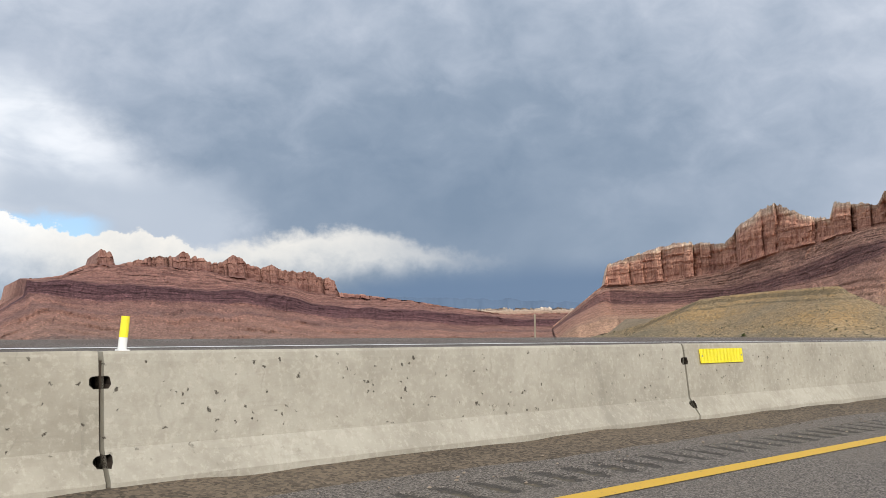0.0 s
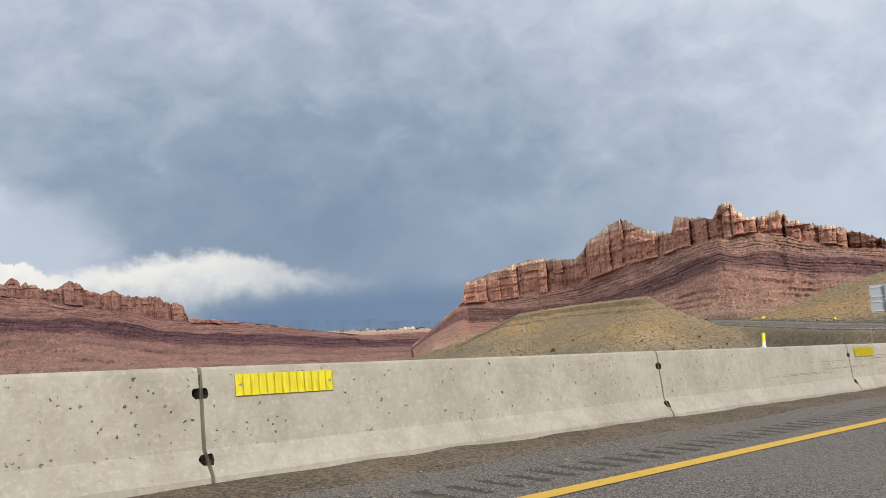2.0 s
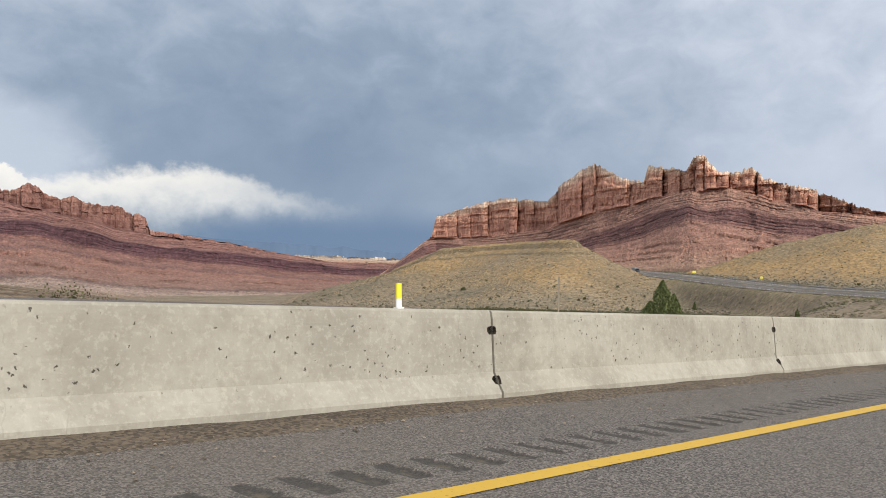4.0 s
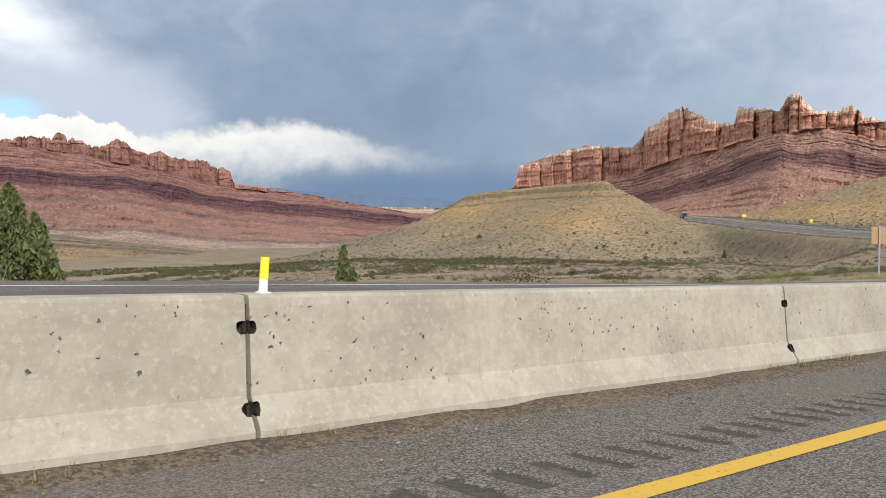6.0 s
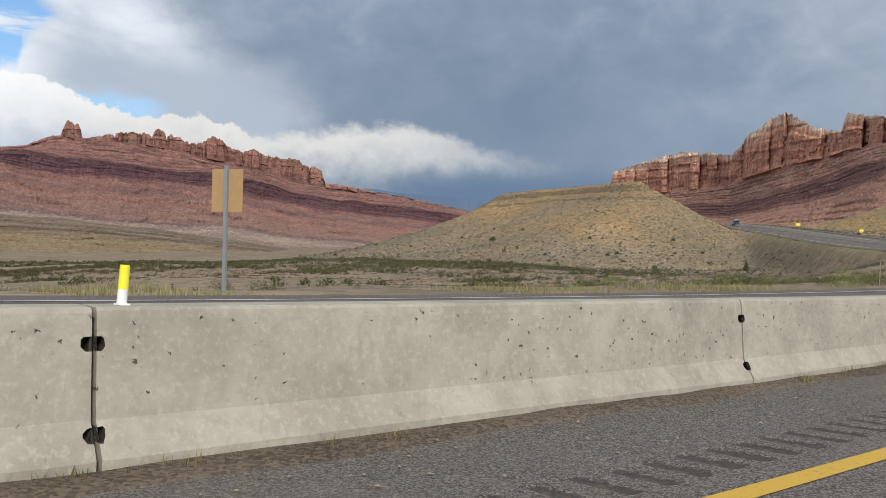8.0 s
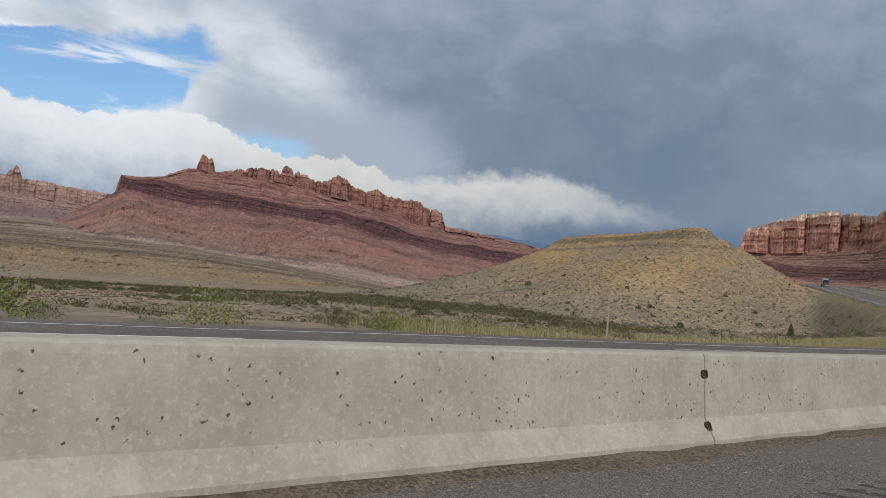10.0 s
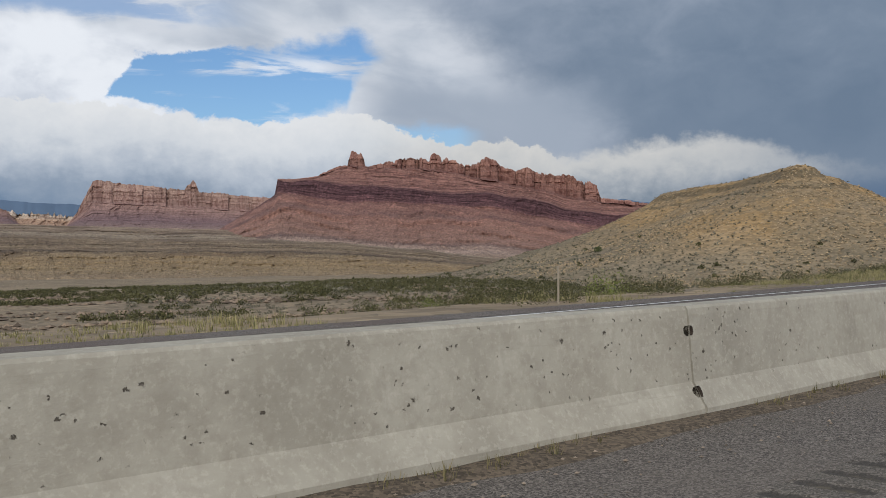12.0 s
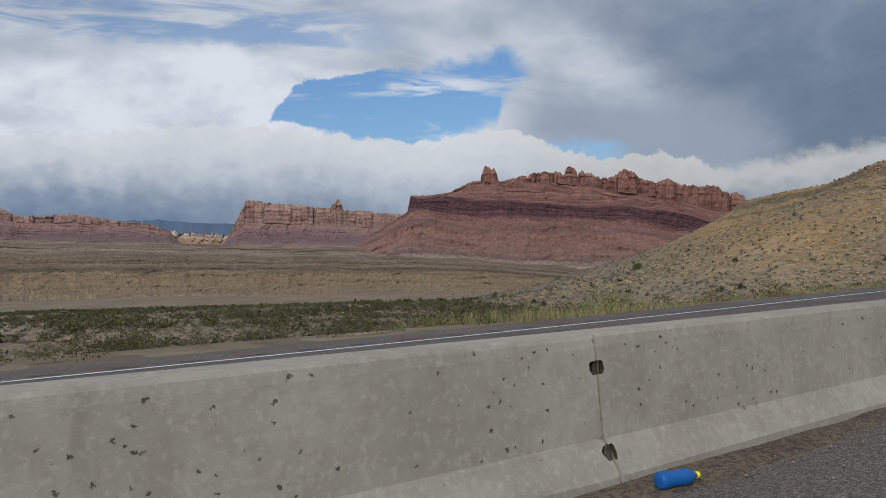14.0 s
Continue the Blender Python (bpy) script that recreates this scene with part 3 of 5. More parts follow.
mat_far = rock_material("haze_tinted_red_beds", HAZY, 0.5, 0.4)
mat_ground = ground_material()
mat_concrete = concrete_material()
mat_asphalt = asphalt_material()
mat_shoulder = asphalt_material((0.115, 0.083, 0.070), "dusty_asphalt")
mat_far_road = asphalt_material((0.095, 0.074, 0.066), "brown_asphalt")
mat_groove = asphalt_material((0.13, 0.115, 0.09), "milled_asphalt")
mat_yellow_line = paint_material("yellow_road_paint", (0.62, 0.38, 0.04))
mat_white_line = paint_material("white_road_paint", (0.72, 0.72, 0.70))
mat_plate = plain("yellow_reflector", (0.92, 0.80, 0.05), 0.45)
mat_post_white = plain("white_plastic", (0.80, 0.80, 0.78), 0.5)
# near-black brown that paints the shade inside barrier pockets and joints
mat_recess_shade = plain("recess_shade", (0.055, 0.042, 0.032), 0.9, 0.0, 0.6, 30.0)
mat_steel = plain("galvanised_steel", (0.36, 0.38, 0.40), 0.45, 0.6)
mat_sign_back = plain("grey_sign_back", (0.40, 0.42, 0.44), 0.5, 0.3)

# ---------------------------------------------------------------- ground sheet
def spaced(lo, hi, step, reach, grow=1.13):
    mid = list(np.arange(lo, hi + 0.1, step))
    a, b, d = [], [], step
    while sum(b) < reach:
        d *= grow
        b.append(d)
    out = list(hi + np.cumsum(b))
    return np.array([lo - v for v in np.cumsum(b)][::-1] + mid + out)


gx, gy = spaced(150, 860, 2.6, 5200), spaced(-40, 560, 2.6, 5200)
X, Y = (a.ravel() for a in np.meshgrid(gx, gy))
Z, S_, LAT = land(X, Y)
ground = mesh_object("ground", np.stack([X, Y, Z], -1), grid_faces(len(gx), len(gy)), mat_ground)
near_hill = np.maximum(np.maximum(ridge(X, Y, HILL, 48, 86, 0.05), ridge(X, Y, HILL_B, 48, 86, 0.05)), ridge(X, Y, HILL_R, 44, 70, 0.06))
put_values(ground, "hill", np.clip((near_hill + 26) / 36, 0, 1))
off = -ridge(X, Y, tuple((a, b, 0) for a, b, c in HILL[:4]), 0, 1, 1.0)
put_values(ground, "cap", np.exp(-((off - 6.5) / 2.2) ** 2) + 0.8 * np.exp(-((off - 15) / 2.0) ** 2))
tagged(ground, "dry tan and ochre desert ground with rounded shale hills", "ground", kind="structure")


# ---------------------------------------------------------------- cliffs
def cells(a, wide, layer, seed):
    """Blocks of uneven width along a face: a random value for each and the place across it, 0 to 1."""
    q = a / wide + 0.55 * vnoise(a / (wide * 1.9), 0.5, seed=seed + 3)
    i = np.floor(q)
    return _hash(i, np.floor(layer), np.zeros_like(i), seed) * 2 - 1, q - i


def rock_face(name, eye, rows, gap, runs, amps, mat, step=0.034, seed=1, rim=0.0, back=260.0, towers=(), beds=6, grain=1.0, dome=0.0):
    """A bedded escarpment. rows: bearing and the heights of its beds' edges from the rim down; gap: how much nearer each edge
    lies than the rim; runs: (bearing, distance of the rim); amps: roughness of each face between two edges, positive for a cliff."""
    rows = sorted(rows)
    az = np.arange(rows[0][0], rows[-1][0] + step / 2, step)
    levels = [np.interp(az, [r[0] for r in rows], [r[k + 1] for r in rows]) for k in range(len(rows[0]) - 1)]
    dist = np.interp(az, [r[0] for r in runs], [r[1] for r in runs])
    a_m = az * (dist * radians(1.0)).mean()
    zero = np.zeros_like(az)
    for a0, half, high, blunt in towers:
        levels[0] = levels[0] + high * np.clip(1 - (np.abs(az - a0) / half) ** blunt, 0, 1)
    if rim:
        c1, f1 = cells(a_m, 47 * grain, zero, seed)
        c2, f2 = cells(a_m, 19 * grain, zero, seed + 1)
        blocks = 1.1 * c1 + 0.6 * c2 + 0.7 * cells(a_m, 7, zero, seed + 2)[0] + 0.7 * cells(a_m, 3.5, zero, seed + 4)[0] - dome * (np.abs(2 * f1 - 1) ** 2.5 + 0.6 * np.abs(2 * f2 - 1) ** 2.5)
        levels[0] = levels[0] + rim * blocks * np.clip((levels[0] - levels[1]) / 25, 0, 1)
    for k in range(1, len(levels) - 1):
        levels[k] = levels[k] + (levels[k] - levels[-1]) * 0.035 * fbm(a_m / 130, k + 0.5, octaves=4, gain=0.6, seed=seed + 80)
    Zr, Rr, bed, cliff, amp, tone = [], [], [], [], [], []
    nlev = len(levels)

    def row(z, r, b, c, a, t):
        for lst, v in zip((Zr, Rr, bed, cliff, amp, tone), (z, r, b, c, a, t)):
            lst.append(v + zero)

    row(levels[0] - 4, dist + back, 1.0, 0.0, 0.0, 0.0)
    for k in range(nlev - 1):
        steep = amps[k] > 0
        count = 30 if steep else 46
        for i in range(count):
            f = i / count
            z = levels[k] + (levels[k + 1] - levels[k]) * f
            b = 1 - (k + f) / (nlev - 1)
            if steep:
                c1 = cells(a_m, 47 * grain, zero, seed)[0]
                g = 0.22 * f + 0.22 * smooth(f + 0.16 * c1, 0.38, 0.46) + 0.56 * smooth(f, 0.84, 1.0)
                t = zero
            else:
                q = f * beds + 0.9 * vnoise(a_m / 260, k + 0.5, seed=seed + 60) + 0.25 * vnoise(a_m / 25, k + 4.5, seed=seed + 61)
                frac = q - np.floor(q)
                stair = (np.floor(q) + smooth(frac, 0.32, 1.0) - q) / beds
                hold = np.clip(0.45 + 0.9 * vnoise(a_m / 90, np.floor(q) * 3.7 + k * 11, seed=seed + 62), 0, 1) * math.sin(math.pi * min(1, f * 1.15)) ** 0.5
                g = f + stair * hold
                z = z - (levels[k] - levels[k + 1]) * 0.08 * math.sin(math.pi * f)
                # ledge shadow painted as a darker tone on each riser
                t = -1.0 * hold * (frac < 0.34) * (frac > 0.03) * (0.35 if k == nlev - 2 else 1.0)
            row(z, dist - (gap[k] + (gap[k + 1] - gap[k]) * g), b, 1.0 if steep else 0.0, abs(amps[k]) * (min(1, 0.5 + f * 2) if steep else min(1, 0.5 + 2 * f, 0.5 + 3 * (1 - f))), t)
    row(levels[-1] - 40, dist - gap[-1] - 60, 0.0, 0.0, 0.0, 0.0)
    Zr, Rr, bed, cliff, amp, tone = (np.array(v) for v in (Zr, Rr, bed, cliff, amp, tone))
    A_ = np.broadcast_to(a_m, Zr.shape)
    lean = A_ + 3.0 * vnoise(A_ / 50, Zr / 35, 0.4, seed=seed + 70)
    c1, f1 = cells(lean, 47 * grain, 0 * Zr, seed)
    c2, f2 = cells(lean, 19 * grain, Zr / 75 + c1 * 3, seed + 1)
    c3, f3 = cells(lean, 8 * grain, Zr / 15 + c2 * 3, seed + 2)
    course = _hash(np.floor(Zr / 8 + 2.5 * c1 + 0.3 * c2), np.zeros_like(Zr), np.zeros_like(Zr), seed + 5) - 0.5
    flute = 0.5 * c1 + 0.22 * c2 + 0.09 * c3 + 0.2 * course - 0.28 * np.abs(2 * f1 - 1) ** 6 - 0.14 * np.abs(2 * f2 - 1) ** 6 - 0.06 * np.abs(2 * f3 - 1) ** 4
    lump = fbm(A_ / 70, Rr / 70, Zr / 40, octaves=5, gain=0.55, seed=seed + 20)
    grit = _hash(np.floor(A_ / 6 + 0.3 * c3), np.floor(Rr / 9), np.zeros_like(A_), seed + 40) - 0.5
    gully = -np.abs(fbm(A_ / 48 + 0.4 * lump, Rr / 420, 0.2, octaves=4, seed=seed + 30))
    shift = np.where(cliff > 0, flute + lump * 0.12, lump * 0.10 + gully * 1.0 + grit * 0.18) * amp
    Rr = Rr - shift
    Zr = Zr + np.where(cliff > 0, 0, (lump * 0.03 + grit * 0.08) * amp)
    # cliffs: random tone per block, painted shade in the crevices between them
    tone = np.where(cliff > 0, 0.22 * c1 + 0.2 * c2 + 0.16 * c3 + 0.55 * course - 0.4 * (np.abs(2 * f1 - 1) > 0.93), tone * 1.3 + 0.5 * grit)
    ang = np.radians(az)
    verts = np.stack([eye[0] + Rr * np.cos(ang), eye[1] + Rr * np.sin(ang), Zr], -1).reshape(-1, 3)
    ob = mesh_object(name, verts, grid_faces(len(az), len(Zr)), mat, False)
    put_values(ob, "bed", (bed + np.where(cliff > 0, 0, 0.006 * lump + 0.012 * (gully + 0.32) * np.clip(4 * bed, 0, 1) * np.clip(4 - 4 * bed, 0, 1))).ravel())
    put_values(ob, "cliff", cliff.ravel())
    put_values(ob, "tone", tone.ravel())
    return ob


EYE_A = (400, -13)
LEFT_MESA = [
    (84.6, 16, 14, 10, 6, -40), (83.8, 36, 35, 33, 33, -30), (82.3, 77, 75, 72, 70, -28), (80.7, 122, 119, 114, 107, -28), (80.5, 171, 165, 157, 118, -28),
    (78.2, 179, 169, 155, 108, -30), (76.5, 213, 204, 149, 102, -34), (74.7, 214, 203, 144, 99, -40), (72.8, 227, 203, 140, 97, -46),
    (70.3, 234, 198, 136, 96, -52), (66.6, 229, 167, 127, 88, -52), (64.3, 212, 148, 113, 69, -60),
    (61.6, 200, 126, 90, 49, -70), (59.6, 170, 109, 73, 32, -76), (59.3, 128, 109, 73, 32, -76), (54, 96, 90, 55, 15, -80), (51, 67, 62, 40, 0, -80), (47, 36, 30, 15, -12, -80), (44, 34, 28, 12, -15, -80), (40, 32, 26, 10, -18, -80), (36, 28, 22, 6, -22, -80)]
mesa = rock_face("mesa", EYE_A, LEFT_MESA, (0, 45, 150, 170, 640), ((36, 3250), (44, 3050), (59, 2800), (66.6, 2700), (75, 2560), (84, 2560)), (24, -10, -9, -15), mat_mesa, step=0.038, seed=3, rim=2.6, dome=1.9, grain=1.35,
                 towers=((75.4, 0.58, 36, 6), (75.6, 0.26, 7, 3), (73.3, 0.35, 9, 5), (71.8, 1.1, 17, 6), (70.15, 0.42, 24, 5), (69.5, 0.24, 15, 4), (69.0, 0.3, 10, 4), (66.6, 1.0, 20, 2.2), (64.0, 0.6, 12, 2), (61.4, 0.5, 8, 3)))
tagged(mesa, "dark red layered sandstone mesa with fluted cliffs over talus slopes", "mesa", kind="structure")

EYE_B = (198, -24)
RIGHT_MESA = [
    (41.5, -20, -22, -24, -30, -60), (40.2, 30, 28, 24, 10, -20), (38.4, 105, 103, 92, 55, 0), (37.8, 127, 118, 100, 60, 2), (37.5, 195, 120, 100, 51, 2), (35.1, 223, 114, 84, 41, 1), (33.2, 240, 117, 79, 39, 0), (30.2, 215, 127, 82, 39, -1),
    (29.5, 243, 135, 85, 45, -1), (28.0, 280, 147, 95, 54, 1), (27.1, 287, 152, 101, 62, 4), (25.5, 241, 162, 114, 71, 6), (24.0, 224, 174, 128, 80, 6),
    (23.7, 262, 178, 133, 86, 6), (21.3, 234, 188, 149, 115, 6), (19.2, 217, 188, 139, 102, 6), (17.5, 219, 171, 130, 88, 3),
    (15.9, 189, 150, 113, 75, 0), (13.0, 158, 123, 96, 60, 0), (10.3, 122, 104, 81, 50, -1), (2, 60, 50, 40, 25, -5)]
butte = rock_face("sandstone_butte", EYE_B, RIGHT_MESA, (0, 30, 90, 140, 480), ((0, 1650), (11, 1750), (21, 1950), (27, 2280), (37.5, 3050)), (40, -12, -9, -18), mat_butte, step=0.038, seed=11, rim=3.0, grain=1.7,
                  towers=((20.35, 0.95, 18, 6), (20.5, 0.55, 15, 5), (17.3, 0.6, 8, 3)))
tagged(butte, "orange-red sandstone butte with sheer cliffs and a pale cap", "butte", kind="structure")

EYE_C = (457, 12)
BADLANDS = [(116, 60, 10, -25, -70), (107, 42, 2, -25, -62), (97, 32, -2, -25, -66), (90, 26, -8, -28, -70), (84, 20, -12, -30, -72), (78, 8, -18, -34, -74), (72, -20, -36, -50, -78), (66, -52, -60, -66, -82), (60, -84, -86, -88, -92)]
badlands = rock_face("badlands", EYE_C, BADLANDS, (0, 430, 520, 800), ((60, 2300), (116, 2250)), (-14, -9, -20), mat_tan, step=0.055, seed=23, beds=5)
tagged(badlands, "banded tan and grey shale slopes below the mesa", "badlands", kind="structure")

FAR_MESA = [(96, 60, 58, 56, 52), (94, 66, 64, 60, 54), (93.4, 130, 100, 80, 54), (92.5, 268, 170, 90, 54), (89, 255, 160, 90, 54), (86.5, 236, 150, 80, 50), (82, 205, 130, 75, 45), (76, 180, 110, 70, 40)]
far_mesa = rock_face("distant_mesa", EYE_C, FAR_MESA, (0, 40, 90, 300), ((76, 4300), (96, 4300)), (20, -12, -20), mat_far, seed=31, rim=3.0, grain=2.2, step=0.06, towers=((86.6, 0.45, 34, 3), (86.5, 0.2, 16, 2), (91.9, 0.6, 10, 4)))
tagged(far_mesa, "distant red mesa in haze-tinted colours with a small pale knob", "mesa", kind="structure")
FAR_LEFT = [(122, 260, 200, 120, 60), (107, 240, 190, 110, 60), (105.8, 200, 160, 100, 60), (103, 210, 170, 100, 60), (100.5, 185, 150, 95, 60), (98.5, 172, 140, 90, 60), (97.2, 140, 120, 90, 60), (96.4, 62, 62, 60, 58)]
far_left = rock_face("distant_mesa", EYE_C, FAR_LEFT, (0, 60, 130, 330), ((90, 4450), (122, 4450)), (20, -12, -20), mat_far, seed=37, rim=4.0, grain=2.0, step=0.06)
tagged(far_left, "low distant mesa with bluish haze put into its colour", "mesa", kind="structure")
PALE_A = [(98, 135, 110, 60), (96, 140, 110, 60), (94, 128, 105, 60), (92, 110, 90, 60)]
pale_a = rock_face("slickrock_dome", EYE_C, PALE_A, (0, 40, 200), ((90, 4750), (98, 4750)), (40, -30), mat_pale, seed=41, rim=8.0, grain=2.0, dome=1.0, step=0.06)
tagged(pale_a, "pale cream sandstone domes far away", "rock", kind="structure")
PALE_B = [(47, 88, 70, 30), (44, 92, 70, 30), (41, 84, 66, 30), (38.5, 74, 58, 28), (36, 60, 40, 20)]
pale_b = rock_face("slickrock_dome", (54, -7), PALE_B, (0, 60, 500), ((36, 4650), (47, 4650)), (40, -30), mat_pale, seed=43, rim=6.0, grain=2.0, dome=1.0, step=0.06)
tagged(pale_b, "pale cream sandstone domes in the gap between mesas", "rock", kind="structure")


def far_range(eye, profile, dist, seed):
    """Low blue mountains on the horizon. profile: bearing and height of the crest."""
    az = np.arange(profile[0][0], profile[-1][0], 0.08)
    top = np.interp(az, [p[0] for p in profile], [p[1] for p in profile]) + 9 * fbm(az / 1.6, 0.5, octaves=5, seed=seed)
    a = np.radians(az)
    V = []
    for f, back in ((1.0, 120.0), (0.97, 60.0), (0.55, 20.0), (-0.6, -90.0)):
        r = dist + back + 18 * fbm(az / 0.9, f * 3, octaves=4, seed=seed + 3)
        V.append(np.stack([eye[0] + r * np.cos(a), eye[1] + r * np.sin(a), top * f], -1))
    return mesh_object("distant_mountains", np.array(V).reshape(-1, 3), grid_faces(len(az), len(V)), mat_blue_range)


# the blue is distance haze put into the mountains' base colour
mat_blue_range = plain("haze_tinted_blue_range", (0.10, 0.15, 0.23), 0.95, 0.0, 0.15, 0.004)
tagged(far_range((200, -24), ((36, 100), (42, 128), (49, 165), (56, 205), (62, 225), (66, 215)), 4720, 51), "blue mountains far off under the rain", "mountains", kind="structure")
tagged(far_range((457, 12), ((88, 150), (94, 190), (98, 205), (104, 190), (120, 215), (128, 200)), 4780, 57), "blue mountains far off behind the mesas", "mountains", kind="structure")


# ---------------------------------------------------------------- roads
def strip(name, s0, s1, lats, mat, lift=0.0, step=2.0, thick=0.0):
    """A ribbon of pavement or paint that follows the banked road."""
    ss = np.arange(s0, s1 + step / 2, step)
    V = []
    for lat in lats:
        lat = lat + drift(ss) if -2.6 < lat < -1.0 else np.full_like(ss, lat)
        x, y, z = road(ss, lat)
        V.append(np.stack([x, y, z + surface(ss, lat) + lift], -1))
    if thick:
        V = [V[0] - np.array([0, 0, thick])] + V + [V[-1] - np.array([0, 0, thick])]
    V = np.array(V)
    return mesh_object(name, V.reshape(-1, 3), grid_faces(len(ss), len(V)), mat, False)


near_road = strip("road", -380, 960, (-1.74, -4, -6, -8, -10, -12.5), mat_asphalt, thick=0.5)
tagged(strip("shoulder", -380, 960, (0.05, -0.5, -1.31), mat_asphalt, thick=0.3), "grey asphalt shoulder along the median barrier", "shoulder", kind="structure")


def rumble_strip(s0, s1, pitch=0.305, base=-1.30, sign=-1.0, step=0.05):
    """A band of milled grooves beside the edge line."""
    ss = np.arange(s0, s1, step)
    lats = [base + sign * d for d in (0.0, 0.04, 0.23, 0.41, 0.45)]
    deep = (0.0, 0.6, 1.0, 0.7, 0.0)
    wave = np.clip(np.sin(ss / pitch * 2 * np.pi) * 1.5, 0, 1) * (0.75 + 0.25 * vnoise(ss / 1.7, 0.5))
    V = []
    for lat, f in zip(lats, deep):
        wob = 0.02 * vnoise(ss / 0.3, lat * 5) if 0 < f < 1 else 0.0
        at = lat + wob + (drift(ss) if lat < 0 else np.zeros_like(ss))
        x, y, z = road(ss, at)
        V.append(np.stack([x, y, z + surface(ss, at) - 0.03 * f * wave], -1))
    ob = mesh_object("rumble_strip", np.array(V).reshape(-1, 3), grid_faces(len(ss), 5), mat_groove, False)
    # groove depth, drives both the painted lip shade and the dust
    put_values(ob, "dust", np.array([f * wave for f in deep]).ravel())
    return ob


tagged(rumble_strip(-12, 560), "milled rumble strip with dusty grooves in the shoulder", "rumble strip", kind="structure")
tagged(rumble_strip(330, 620, 1.1, 9.55, 1.0, 0.14), "milled rumble strip in the far shoulder", "rumble strip", kind="structure")
tagged(near_road, "worn grey asphalt carriageway with coarse stones", "road", kind="structure")
far_road = strip("road", -380, 960, (0.62, 3, 6, 8, 9.555), mat_far_road, thick=0.8)
tagged(strip("shoulder", -380, 330.2, (9.555, 9.8, 10.045), mat_shoulder, thick=0.8), "dusty asphalt strip outside the edge line", "shoulder", kind="structure")
for k in range(-10, 50):
    tagged(strip("lane_dash", k * 12.19, k * 12.19 + 3.05, (5.3, 5.42), mat_white_line, 0.008, 0.6), "white dash of the far lane line", "road marking", "far lane dashes", "structure")
tagged(strip("shoulder", -380, 960, (10.045, 10.6, 11.3, 12.0), mat_shoulder, thick=0.8), "brownish asphalt shoulder beside the desert verge", "shoulder", kind="structure")
tagged(far_road, "grey asphalt carriageway beyond the median barrier", "road", kind="structure")
tagged(strip("yellow_line", -380, 960, (-1.975, -2.125), mat_yellow_line, 0.006), "solid yellow edge line on the asphalt", "road marking", kind="structure")
tagged(strip("white_line", -380, 960, (-9.6, -9.75), mat_white_line, 0.006), "solid white edge line on the asphalt", "road marking", kind="structure")
tagged(strip("white_line", -380, 960, (9.0, 9.2), mat_white_line, 0.008), "solid white edge line beyond the barrier", "road marking", kind="structure")
tagged(strip("yellow_line", -380, 960, (2.3, 2.45), mat_yellow_line, 0.006), "solid yellow edge line beyond the barrier", "road marking", kind="structure")


def part(name, bm, mat, parent, label="", smooth_shade=False):
    me = bpy.data.meshes.new(name)
    bm.to_mesh(me)
    bm.free()
    me.materials.append(mat)
    if smooth_shade:
        for f in me.polygons:
            f.use_smooth = True
    ob = new(name, me)
    ob.parent = parent
    if label:
        ob["label"] = label
    return ob


def box(bm, x0, x1, y0, y1, z0, z1):
    m = Matrix.Translation(((x0 + x1) / 2, (y0 + y1) / 2, (z0 + z1) / 2)) @ Matrix.Diagonal((x1 - x0, y1 - y0, z1 - z0, 1))
    return bmesh.ops.create_cube(bm, size=1, matrix=m)


# ---------------------------------------------------------------- median barrier
BAR_H = 0.813
FACE = ((0.0, -0.35), (0.0, 0.075), (0.115, 0.25), (0.165, 0.744), (0.175, BAR_H - 0.02), (0.19, BAR_H))
POCKETS = ((0.147, 0.22), (0.595, 0.67))


